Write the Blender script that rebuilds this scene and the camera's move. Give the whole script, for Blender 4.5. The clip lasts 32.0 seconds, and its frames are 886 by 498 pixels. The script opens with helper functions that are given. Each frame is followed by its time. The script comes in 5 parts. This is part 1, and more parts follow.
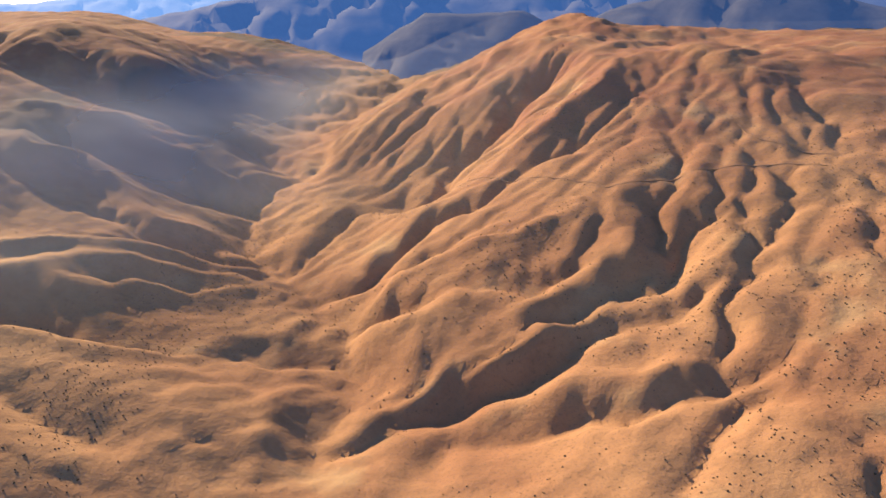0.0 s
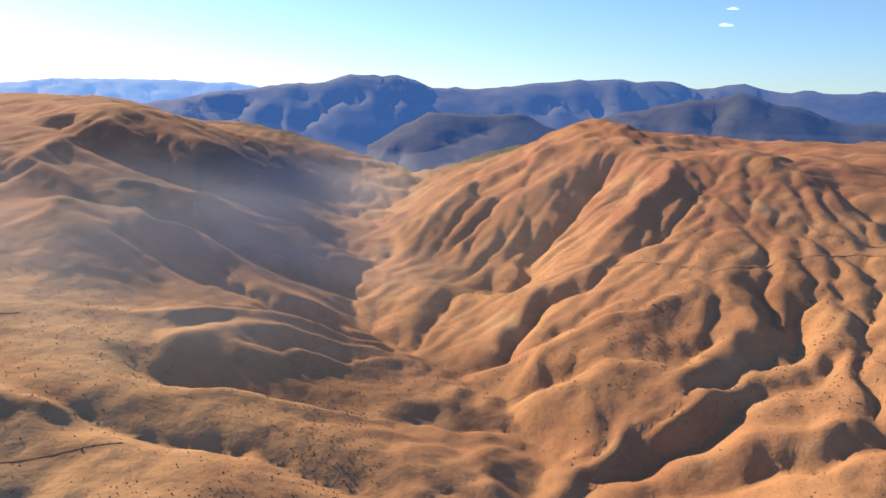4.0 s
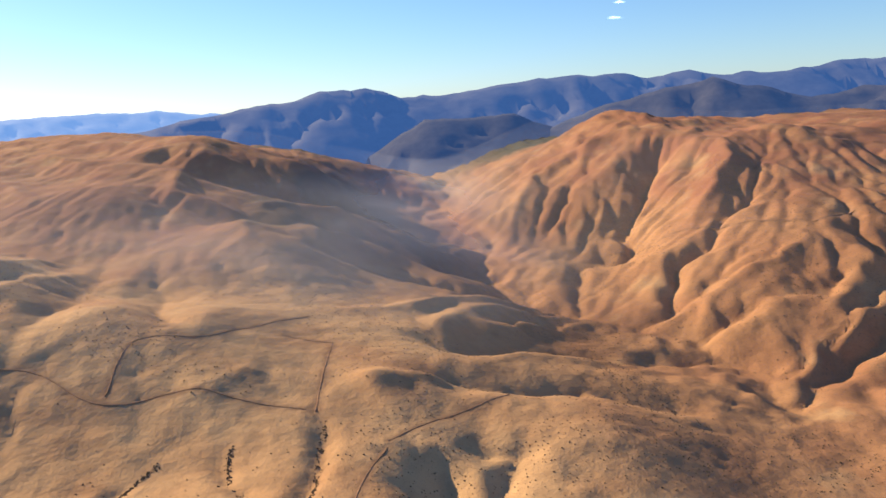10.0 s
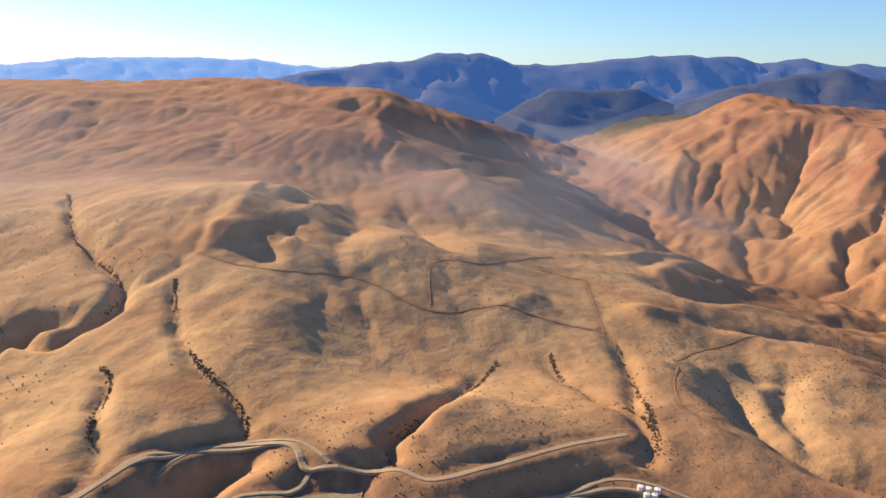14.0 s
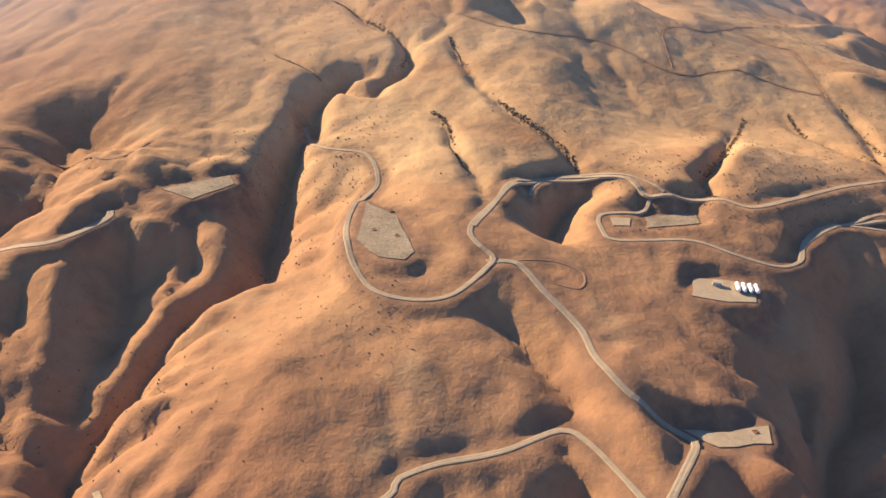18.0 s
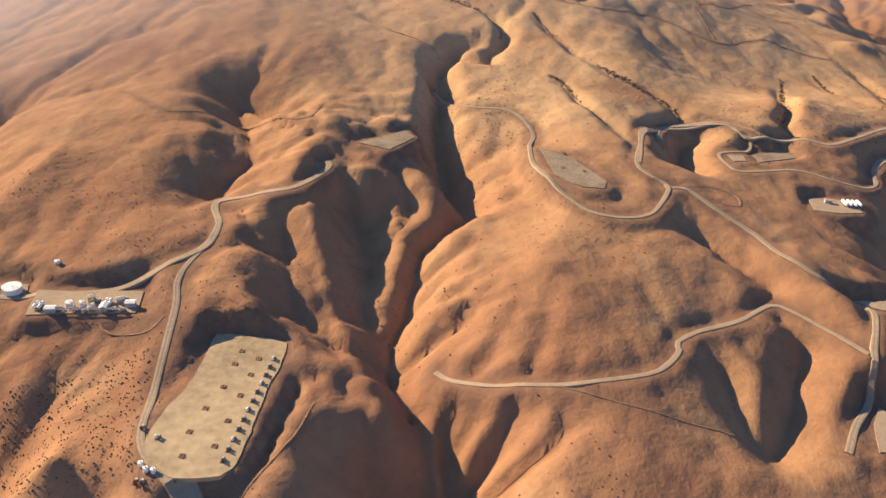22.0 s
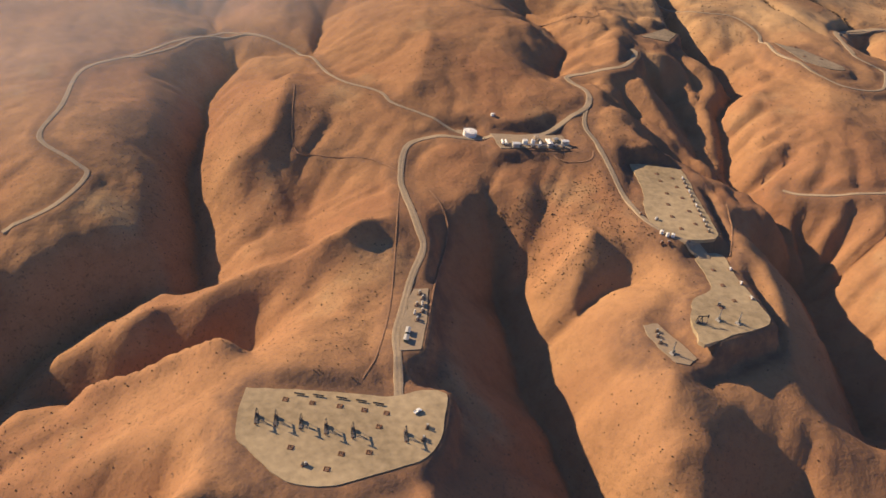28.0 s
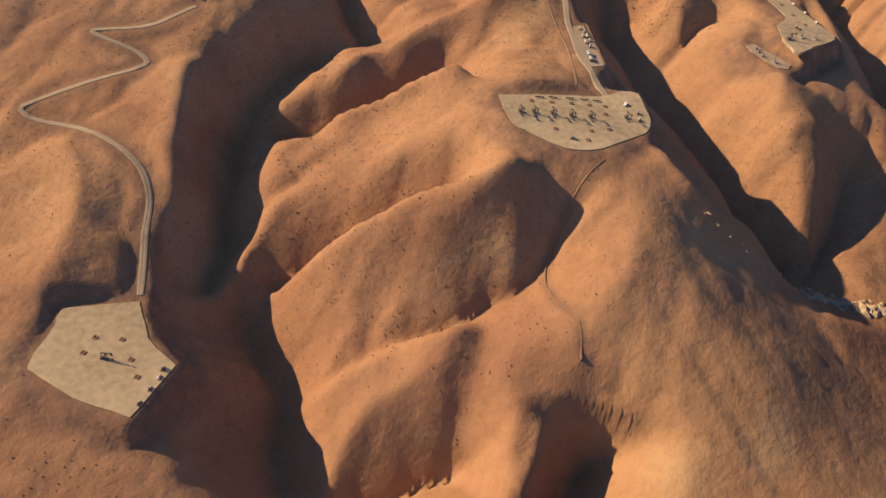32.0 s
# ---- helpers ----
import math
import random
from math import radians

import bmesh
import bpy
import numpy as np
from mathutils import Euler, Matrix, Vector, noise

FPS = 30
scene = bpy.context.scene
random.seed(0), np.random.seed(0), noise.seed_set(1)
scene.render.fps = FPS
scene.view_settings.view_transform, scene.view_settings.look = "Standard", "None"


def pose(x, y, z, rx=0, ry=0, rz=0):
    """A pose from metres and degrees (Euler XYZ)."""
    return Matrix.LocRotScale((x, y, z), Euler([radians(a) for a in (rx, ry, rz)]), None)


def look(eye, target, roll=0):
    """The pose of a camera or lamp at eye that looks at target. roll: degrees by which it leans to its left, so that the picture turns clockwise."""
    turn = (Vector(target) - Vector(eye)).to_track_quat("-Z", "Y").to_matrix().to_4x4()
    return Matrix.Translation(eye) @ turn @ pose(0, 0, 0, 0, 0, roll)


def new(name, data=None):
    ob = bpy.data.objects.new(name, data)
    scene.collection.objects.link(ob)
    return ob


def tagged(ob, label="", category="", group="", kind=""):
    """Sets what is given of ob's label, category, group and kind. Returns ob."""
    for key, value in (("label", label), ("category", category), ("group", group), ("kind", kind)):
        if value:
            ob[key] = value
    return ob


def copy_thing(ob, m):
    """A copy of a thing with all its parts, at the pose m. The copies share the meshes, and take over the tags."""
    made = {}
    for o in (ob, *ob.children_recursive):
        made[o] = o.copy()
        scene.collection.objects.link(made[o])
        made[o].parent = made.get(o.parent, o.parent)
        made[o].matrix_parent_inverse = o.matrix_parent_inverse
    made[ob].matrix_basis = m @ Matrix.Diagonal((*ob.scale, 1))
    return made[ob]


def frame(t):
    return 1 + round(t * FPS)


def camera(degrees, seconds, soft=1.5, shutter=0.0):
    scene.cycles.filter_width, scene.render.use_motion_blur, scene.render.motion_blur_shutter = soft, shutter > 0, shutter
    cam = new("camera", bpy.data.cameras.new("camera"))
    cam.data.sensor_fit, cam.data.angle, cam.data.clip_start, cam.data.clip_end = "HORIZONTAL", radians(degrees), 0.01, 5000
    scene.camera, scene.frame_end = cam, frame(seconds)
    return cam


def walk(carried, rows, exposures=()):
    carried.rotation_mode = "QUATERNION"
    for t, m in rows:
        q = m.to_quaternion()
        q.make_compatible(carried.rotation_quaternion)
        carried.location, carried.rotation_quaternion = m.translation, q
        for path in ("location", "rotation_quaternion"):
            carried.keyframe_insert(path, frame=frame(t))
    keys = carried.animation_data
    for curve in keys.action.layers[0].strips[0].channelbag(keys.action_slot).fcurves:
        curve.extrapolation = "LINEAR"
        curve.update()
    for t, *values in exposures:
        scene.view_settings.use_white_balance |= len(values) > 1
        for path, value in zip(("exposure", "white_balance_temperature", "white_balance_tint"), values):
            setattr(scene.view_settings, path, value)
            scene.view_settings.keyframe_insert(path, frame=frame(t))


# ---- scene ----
cam = camera(58.5, 32.0, soft=1.5)
PATH = [
    (0, (0.000, -0.000, 271.789), (-0.000, 1.908, 271.189), -0.4),
    (0.5, (-16.046, -4.657, 271.754), (-16.038, -2.730, 271.218), -0.0),
    (1, (-32.103, -9.292, 271.700), (-32.069, -7.349, 271.224), 1.3),
    (1.5, (-48.177, -13.847, 271.638), (-48.092, -11.898, 271.195), -0.9),
    (2, (-64.277, -18.266, 271.554), (-64.191, -16.336, 271.036), 0.2),
    (2.5, (-80.397, -22.492, 271.435), (-80.246, -20.551, 270.975), 1.9),
    (3, (-96.531, -26.506, 271.266), (-96.397, -24.575, 270.760), 2.8),
    (3.5, (-112.680, -30.242, 271.072), (-112.492, -28.301, 270.627), 1.7),
    (4, (-128.832, -33.723, 270.885), (-128.604, -31.770, 270.519), 2.2),
    (4.5, (-145.006, -36.947, 270.762), (-144.736, -34.993, 270.434), 3.3),
    (6.5, (-209.828, -48.945, 270.614), (-209.476, -46.994, 270.350), 0.2),
    (7, (-226.110, -51.879, 270.661), (-225.771, -49.936, 270.329), -2.0),
    (7.5, (-242.505, -54.795, 270.781), (-242.154, -52.858, 270.424), -3.1),
    (8, (-259.083, -57.799, 270.961), (-258.710, -55.855, 270.675), -4.3),
    (8.5, (-275.822, -60.931, 271.173), (-275.455, -58.989, 270.861), -4.8),
    (9, (-292.703, -64.166, 271.410), (-292.209, -62.238, 271.206), -0.2),
    (9.5, (-309.698, -67.549, 271.646), (-309.206, -65.626, 271.407), -1.2),
    (10, (-326.728, -70.997, 271.879), (-326.214, -69.096, 271.528), -2.9),
    (10.5, (-343.779, -74.535, 272.078), (-343.339, -72.620, 271.706), -0.9),
    (11, (-360.781, -78.201, 272.233), (-360.415, -76.280, 271.812), -1.7),
    (11.5, (-377.700, -82.047, 272.329), (-377.366, -80.112, 271.947), -1.1),
    (12, (-394.480, -86.043, 272.390), (-394.131, -84.111, 272.006), -0.2),
    (12.5, (-411.155, -90.144, 272.456), (-410.658, -88.252, 272.039), -0.1),
    (13, (-427.778, -94.220, 272.638), (-427.282, -92.337, 272.186), 1.9),
    (13.5, (-444.351, -98.196, 273.007), (-443.918, -96.289, 272.585), 2.1),
    (15.5, (-510.318, -113.601, 275.124), (-509.889, -111.707, 274.646), -0.8),
    (16, (-526.754, -117.369, 275.571), (-526.385, -115.453, 275.133), -3.3),
    (16.5, (-543.121, -121.125, 275.901), (-542.732, -119.214, 275.458), -1.3),
    (17, (-559.421, -124.862, 276.155), (-559.036, -122.962, 275.665), 0.1),
    (17.5, (-575.685, -128.610, 276.351), (-575.289, -126.772, 275.671), 2.3),
    (18, (-591.951, -132.352, 276.498), (-591.602, -130.630, 275.542), 2.8),
    (18.5, (-608.236, -136.034, 276.618), (-607.760, -134.412, 275.549), 6.4),
    (19, (-624.576, -139.642, 276.687), (-623.832, -138.164, 275.564), 9.8),
    (19.5, (-641.034, -143.225, 276.711), (-640.270, -141.701, 275.666), 6.7),
    (20, (-657.677, -146.839, 276.673), (-656.999, -145.242, 275.679), 4.9),
    (20.5, (-674.516, -150.451, 276.543), (-673.940, -148.827, 275.528), 1.0),
    (21, (-691.433, -153.976, 276.296), (-690.896, -152.344, 275.271), -1.5),
    (21.5, (-708.420, -157.398, 275.961), (-707.845, -155.760, 274.968), 3.2),
    (22, (-725.678, -160.753, 275.591), (-725.057, -159.112, 274.629), 4.6),
    (22.5, (-743.383, -164.062, 275.223), (-742.882, -162.468, 274.125), 3.6),
    (23, (-761.497, -167.317, 274.901), (-761.132, -165.655, 273.851), 4.1),
    (23.5, (-779.869, -170.517, 274.613), (-779.453, -168.913, 273.494), 5.1),
    (24, (-798.414, -173.610, 274.347), (-797.935, -172.030, 273.218), 6.2),
    (24.5, (-817.085, -176.547, 274.055), (-816.558, -174.949, 272.973), 4.5),
    (25, (-835.765, -179.346, 273.699), (-835.160, -177.771, 272.626), 6.1),
    (25.5, (-854.399, -182.025, 273.282), (-853.807, -180.398, 272.281), 4.8),
    (27.5, (-928.302, -192.351, 271.291), (-927.647, -190.764, 270.265), 5.8),
    (28, (-946.692, -194.694, 270.584), (-945.908, -193.194, 269.517), 7.7),
    (28.5, (-965.098, -196.830, 269.679), (-964.328, -195.356, 268.568), 8.1),
    (29, (-983.654, -198.903, 268.647), (-982.801, -197.449, 267.570), 8.3),
    (29.5, (-1002.463, -200.981, 267.553), (-1001.586, -199.569, 266.441), 7.5),
    (30, (-1021.468, -202.973, 266.406), (-1020.550, -201.630, 265.242), 8.1),
    (30.5, (-1040.665, -204.859, 265.257), (-1039.745, -203.559, 264.047), 10.8),
    (31, (-1060.014, -206.627, 264.157), (-1059.077, -205.389, 262.897), 12.3),
    (31.5, (-1079.457, -208.272, 263.103), (-1078.517, -207.070, 261.811), 12.7),
    (32, (-1098.951, -209.915, 262.086), (-1097.958, -208.815, 260.742), 12.1),
]
walk(cam, [(t, look(eye, target, roll)) for t, eye, target, roll in PATH], [(0, 1.4, 5500, 11), (8, 1.24, 5500, 10), (12, 1.24, 5450, 10), (16.5, 1.26, 5300, 10), (18, 1.5, 5250, 9), (19, 1.42, 5350, 11), (21, 1.36, 5400, 11), (24, 1.06, 5450, 12), (32, 0.78, 5550, 13)])
# ---- light ----
SUN_AZ, SUN_EL = radians(132), radians(25.5)
world = bpy.data.worlds.new("sky")
scene.world = world
world.use_nodes = True
wn = world.node_tree.nodes
sky = wn.new("ShaderNodeTexSky")
sky.sky_type = "NISHITA"
sky.sun_disc = False
sky.sun_elevation = SUN_EL
sky.sun_rotation = radians(90) - SUN_AZ
sky.altitude = 600
sky.air_density, sky.dust_density, sky.ozone_density = 1.0, 0.35, 3.5
world.node_tree.links.new(sky.outputs[0], wn["Background"].inputs[0])
wn["Background"].inputs[1].default_value = 0.057
sun = new("sun", bpy.data.lights.new("sun", "SUN"))
sun.data.energy, sun.data.angle, sun.data.color = 5.0, radians(0.6), (1, 0.69, 0.34)
sun.matrix_world = look((0, 0, 0), (-math.cos(SUN_AZ) * math.cos(SUN_EL), -math.sin(SUN_AZ) * math.cos(SUN_EL), -math.sin(SUN_EL)))


# ---- materials ----
def material(name, base, rough=0.9, metal=0.0, scale=0.3, vary=0.25, bump=0.0, bump_scale=2.0, glow=None):
    """A surface whose colour varies at two scales, with fine relief."""
    m = bpy.data.materials.new(name)
    m.use_nodes = True
    n, l = m.node_tree.nodes, m.node_tree.links
    b = n["Principled BSDF"]
    b.inputs["Roughness"].default_value, b.inputs["Metallic"].default_value = rough, metal
    b.inputs["Specular IOR Level"].default_value = 0.2
    geo = n.new("ShaderNodeNewGeometry")
    big, fine = n.new("ShaderNodeTexNoise"), n.new("ShaderNodeTexNoise")
    for t, s in ((big, scale), (fine, scale * 9)):
        t.inputs["Scale"].default_value, t.inputs["Detail"].default_value = s, 5
        l.new(geo.outputs["Position"], t.inputs["Vector"])
    add = n.new("ShaderNodeMath")
    add.operation = "ADD"
    l.new(big.outputs["Fac"], add.inputs[0]), l.new(fine.outputs["Fac"], add.inputs[1])
    ramp = n.new("ShaderNodeMapRange")
    ramp.inputs["From Min"].default_value, ramp.inputs["From Max"].default_value = 0.7, 1.3
    ramp.inputs["To Min"].default_value, ramp.inputs["To Max"].default_value = 1 - vary, 1 + vary
    l.new(add.outputs[0], ramp.inputs["Value"])
    mul = n.new("ShaderNodeVectorMath")
    mul.operation = "SCALE"
    mul.inputs[0].default_value = base
    l.new(ramp.outputs[0], mul.inputs["Scale"])
    l.new(mul.outputs[0], b.inputs["Base Color"])
    if bump:
        t, bp = n.new("ShaderNodeTexNoise"), n.new("ShaderNodeBump")
        t.inputs["Scale"].default_value, t.inputs["Detail"].default_value = bump_scale, 4
        l.new(geo.outputs["Position"], t.inputs["Vector"])
        bp.inputs["Strength"].default_value, bp.inputs["Distance"].default_value = bump, 0.3
        l.new(t.outputs["Fac"], bp.inputs["Height"])
        l.new(bp.outputs[0], b.inputs["Normal"])
    # emission: haze put into the ranges, brightness put into the clouds
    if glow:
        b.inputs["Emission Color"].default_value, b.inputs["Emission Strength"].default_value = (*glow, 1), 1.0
    return m


def ground_material():
    """Dry grass in patches, darker scrub, reddish soil where attribute soil is high, chaparral far away."""
    m = bpy.data.materials.new("dry_grass")
    m.use_nodes = True
    n, l = m.node_tree.nodes, m.node_tree.links
    b = n["Principled BSDF"]
    b.inputs["Roughness"].default_value, b.inputs["Specular IOR Level"].default_value = 1.0, 0.1
    geo = n.new("ShaderNodeNewGeometry")

    def noise_node(scale, detail=6, rough=0.55, stretch=None):
        t = n.new("ShaderNodeTexNoise")
        t.inputs["Scale"].default_value, t.inputs["Detail"].default_value, t.inputs["Roughness"].default_value = scale, detail, rough
        l.new(geo.outputs["Position"], t.inputs["Vector"])
        return t.outputs["Fac"]

    def ramp(value, lo, hi):
        r = n.new("ShaderNodeMapRange")
        r.inputs["From Min"].default_value, r.inputs["From Max"].default_value = lo, hi
        l.new(value, r.inputs["Value"])
        return r.outputs[0]

    def mix(fac, a, c):
        x = n.new("ShaderNodeMix")
        x.data_type = "RGBA"
        for s, v in ((0, fac), (6, a), (7, c)):
            if isinstance(v, tuple):
                x.inputs[s].default_value = (*v, 1)
            else:
                l.new(v, x.inputs[s])
        return x.outputs[2]

    def attribute(name):
        a = n.new("ShaderNodeAttribute")
        a.attribute_name = name
        return a.outputs["Fac"]

    def times(a, c):
        x = n.new("ShaderNodeMath")
        x.operation = "MULTIPLY"
        l.new(a, x.inputs[0])
        if isinstance(c, float):
            x.inputs[1].default_value = c
        else:
            l.new(c, x.inputs[1])
        return x.outputs[0]

    col = mix(ramp(noise_node(0.012), 0.35, 0.65), (0.37, 0.211, 0.105), (0.281, 0.142, 0.0752))
    col = mix(times(attribute("rust"), ramp(noise_node(0.03, 5, 0.6), 0.3, 0.6)), col, (0.227, 0.0997, 0.0627))
    col = mix(times(ramp(noise_node(0.05, 8, 0.65), 0.5, 0.75), 0.6), col, (0.176, 0.0997, 0.0547))
    col = mix(times(ramp(noise_node(0.35, 6, 0.7), 0.5, 0.8), 0.4), col, (0.155, 0.095, 0.0513))
    col = mix(times(ramp(noise_node(0.022, 4), 0.58, 0.75), 0.5), col, (0.42, 0.309, 0.171))
    col = mix(times(attribute("straw"), ramp(noise_node(0.018, 5, 0.6), 0.25, 0.6)), col, (0.49, 0.325, 0.17))
    col = mix(times(ramp(noise_node(0.17, 9, 0.68), 0.48, 0.72), 0.28), col, (0.168, 0.0902, 0.0513))
    col = mix(times(attribute("soil"), ramp(noise_node(0.15, 6, 0.7), 0.25, 0.6)), col, (0.16, 0.095, 0.0638))
    scrub = times(times(attribute("scrub"), ramp(noise_node(0.7, 4, 0.75), 0.57, 0.67)), 0.6)
    col = mix(scrub, col, (0.084, 0.057, 0.0399))
    col = mix(attribute("chaparral"), col, (0.0504, 0.0522, 0.0456))
    l.new(col, b.inputs["Base Color"])
    bp, bp2 = n.new("ShaderNodeBump"), n.new("ShaderNodeBump")
    bp.inputs["Strength"].default_value, bp.inputs["Distance"].default_value = 0.45, 2.2
    l.new(noise_node(0.12, 7, 0.6), bp.inputs["Height"])
    bp2.inputs["Strength"].default_value, bp2.inputs["Distance"].default_value = 0.3, 0.3
    l.new(noise_node(0.9, 4, 0.6), bp2.inputs["Height"])
    l.new(bp.outputs[0], bp2.inputs["Normal"])
    l.new(bp2.outputs[0], b.inputs["Normal"])
    return m


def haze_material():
    """Film standing in for thin lit haze: its share of cover comes from attribute thick, drifting in soft swathes."""
    m = bpy.data.materials.new("haze_film")
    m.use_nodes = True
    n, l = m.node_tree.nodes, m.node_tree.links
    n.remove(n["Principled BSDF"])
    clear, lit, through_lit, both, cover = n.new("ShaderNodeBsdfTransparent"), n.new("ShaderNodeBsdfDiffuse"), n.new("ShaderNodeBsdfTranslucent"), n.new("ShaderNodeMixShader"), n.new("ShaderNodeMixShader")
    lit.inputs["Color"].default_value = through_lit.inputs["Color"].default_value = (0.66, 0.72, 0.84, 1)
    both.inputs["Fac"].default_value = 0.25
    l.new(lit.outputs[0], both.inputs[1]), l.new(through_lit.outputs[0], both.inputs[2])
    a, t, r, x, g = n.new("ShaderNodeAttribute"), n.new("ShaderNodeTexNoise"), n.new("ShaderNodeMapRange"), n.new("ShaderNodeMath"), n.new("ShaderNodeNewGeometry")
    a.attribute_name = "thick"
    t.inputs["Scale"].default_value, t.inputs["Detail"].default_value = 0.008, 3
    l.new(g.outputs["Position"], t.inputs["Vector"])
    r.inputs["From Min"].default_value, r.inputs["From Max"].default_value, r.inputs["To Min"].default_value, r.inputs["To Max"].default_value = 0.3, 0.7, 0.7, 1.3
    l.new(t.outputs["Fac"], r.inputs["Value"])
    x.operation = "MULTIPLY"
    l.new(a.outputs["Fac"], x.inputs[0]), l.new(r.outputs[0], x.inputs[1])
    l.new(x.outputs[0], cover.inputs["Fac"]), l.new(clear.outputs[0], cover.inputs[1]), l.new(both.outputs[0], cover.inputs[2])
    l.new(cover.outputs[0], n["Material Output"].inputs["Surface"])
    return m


HAZE = haze_material()
GRASS = ground_material()
GRAVEL = material("packed_gravel", (0.31, 0.24, 0.165), 0.95, 0, 0.08, 0.16, 0.4, 1.5)
PALE_GRAVEL = material("pale_gravel", (0.35, 0.27, 0.165), 0.95, 0, 0.045, 0.3, 0.2, 1.5)
EARTH = material("rough_earth", (0.23, 0.18, 0.125), 1.0, 0, 0.12, 0.35, 0.6, 0.7)
DIRT = material("worn_dirt", (0.25, 0.145, 0.085), 1.0, 0, 0.2, 0.3, 0.5, 1.0)
STONE = material("pale_sandstone", (0.36, 0.27, 0.17), 0.95, 0, 0.4, 0.3, 0.6, 1.0)
SHRUB = material("dark_scrub", (0.09, 0.062, 0.038), 1.0, 0, 0.6, 0.35)
STEEL = material("weathered_steel", (0.16, 0.14, 0.13), 0.6, 0.4, 2.0, 0.3)
DARK = material("dark_paint", (0.035, 0.035, 0.04), 0.6, 0, 2.0, 0.3)
RUST = material("rusty_iron", (0.2, 0.1, 0.06), 0.85, 0.2, 2.0, 0.35)
WHITE = material("white_tank_paint", (0.82, 0.8, 0.76), 0.45, 0, 0.6, 0.05)
GREY = material("grey_paint", (0.42, 0.4, 0.37), 0.6, 0, 1.0, 0.15)
TAN = material("tan_paint", (0.45, 0.36, 0.25), 0.6, 0, 1.0, 0.15)
GREEN = material("green_paint", (0.1, 0.13, 0.11), 0.6, 0, 1.0, 0.15)
GLASS = material("dark_glass", (0.02, 0.025, 0.03), 0.1, 0, 1.0, 0.1)
RUBBER = material("black_rubber", (0.02, 0.02, 0.02), 0.9, 0, 1.0, 0.2)
# pale blue emission stands in for daylight on the clouds
CLOUD = material("cloud_white_glow", (0.95, 0.95, 0.97), 1.0, 0, 0.01, 0.03, glow=(0.5, 0.6, 0.75))
wisp = CLOUD.node_tree.nodes.new("ShaderNodeAttribute")
wisp.attribute_name = "thick"
CLOUD.node_tree.links.new(wisp.outputs["Fac"], CLOUD.node_tree.nodes["Principled BSDF"].inputs["Alpha"])
# the blue emission of these three puts distance haze into the surface
RANGE_FAR = material("far_range_haze_glow", (0.05, 0.06, 0.06), 1.0, 0, 0.004, 0.35, 0.6, 0.02, glow=(0.09, 0.15, 0.27))
RANGE_MID = material("mountain_chaparral_haze_glow", (0.045, 0.045, 0.042), 1.0, 0, 0.006, 0.4, 0.8, 0.03, glow=(0.019, 0.042, 0.105))
RANGE_NEAR = material("hill_chaparral_haze_glow", (0.035, 0.034, 0.032), 1.0, 0, 0.01, 0.4, 0.8, 0.04, glow=(0.012, 0.024, 0.058))

# ---- plan of the ground ----
X0, Y0, STEP = -1380, -200, 60
PROFILES = {}
CREEKS, RIDGES, ROADS, PADS = [], [], [], []


def profile(x, heights):
    """Ground heights from south to north, every 60 m, along one easting."""
    PROFILES[x] = heights


def creek(depth, width, line):
    CREEKS.append((depth, width, np.array(line, float)))


def ridge(height, width, line):
    RIDGES.append((height, width, np.array(line, float)))


def road(width, line):
    ROADS.append(("road", width, np.array(line, float)))


def track(width, line):
    ROADS.append(("track", width, np.array(line, float)))


def pad(name, z, line):
    PADS.append((name, z, np.array(line, float)))


profile(-1380, [53, 52, 55, 55, 60, 60, 64, 70, 73, 77, 78, 81, 89, 89, 91, 93, 102, 108, 134, 151])
profile(-1320, [53, 53, 52, 55, 60, 60, 64, 70, 73, 78, 81, 89, 89, 91, 102, 108, 108, 121, 150, 153])
profile(-1260, [53, 53, 52, 55, 60, 64, 70, 73, 77, 81, 89, 91, 92, 102, 108, 108, 121, 149, 152, 155])
profile(-1200, [55, 53, 47, 51, 55, 62, 70, 73, 83, 89, 92, 97, 105, 108, 108, 130, 131, 150, 158, 162])
profile(-1140, [55, 44, 43, 48, 51, 60, 71, 82, 89, 92, 97, 105, 108, 108, 130, 130, 131, 157, 161, 182])
profile(-1080, [52, 39, 43, 53, 54, 64, 78, 89, 97, 98, 108, 109, 117, 129, 130, 131, 155, 160, 192, 196])
profile(-1020, [43, 42, 43, 49, 70, 79, 90, 99, 105, 111, 110, 117, 129, 130, 132, 132, 158, 191, 196, 230])
profile(-960, [49, 61, 79, 81, 67, 91, 105, 109, 112, 115, 117, 128, 131, 132, 133, 145, 190, 207, 220, 240])
profile(-900, [58, 78, 100, 106, 87, 87, 108, 108, 112, 122, 127, 131, 134, 135, 147, 187, 205, 219, 236, 241])
profile(-840, [51, 66, 85, 96, 107, 106, 117, 115, 121, 130, 136, 137, 150, 168, 184, 201, 216, 224, 246, 251])
profile(-780, [46, 58, 93, 103, 107, 120, 130, 139, 139, 147, 155, 169, 176, 176, 192, 213, 218, 241, 247, 251])
profile(-720, [58, 70, 97, 113, 116, 126, 138, 149, 154, 163, 174, 181, 182, 191, 200, 214, 232, 246, 251, 253])
profile(-660, [86, 86, 100, 110, 112, 124, 141, 149, 162, 174, 183, 190, 191, 199, 208, 228, 239, 246, 250, 252])
profile(-600, [103, 96, 101, 115, 131, 131, 132, 149, 163, 173, 186, 194, 195, 205, 214, 227, 238, 248, 251, 255])
profile(-540, [115, 96, 98, 113, 128, 143, 148, 154, 167, 182, 196, 198, 201, 210, 219, 229, 239, 248, 254, 259])
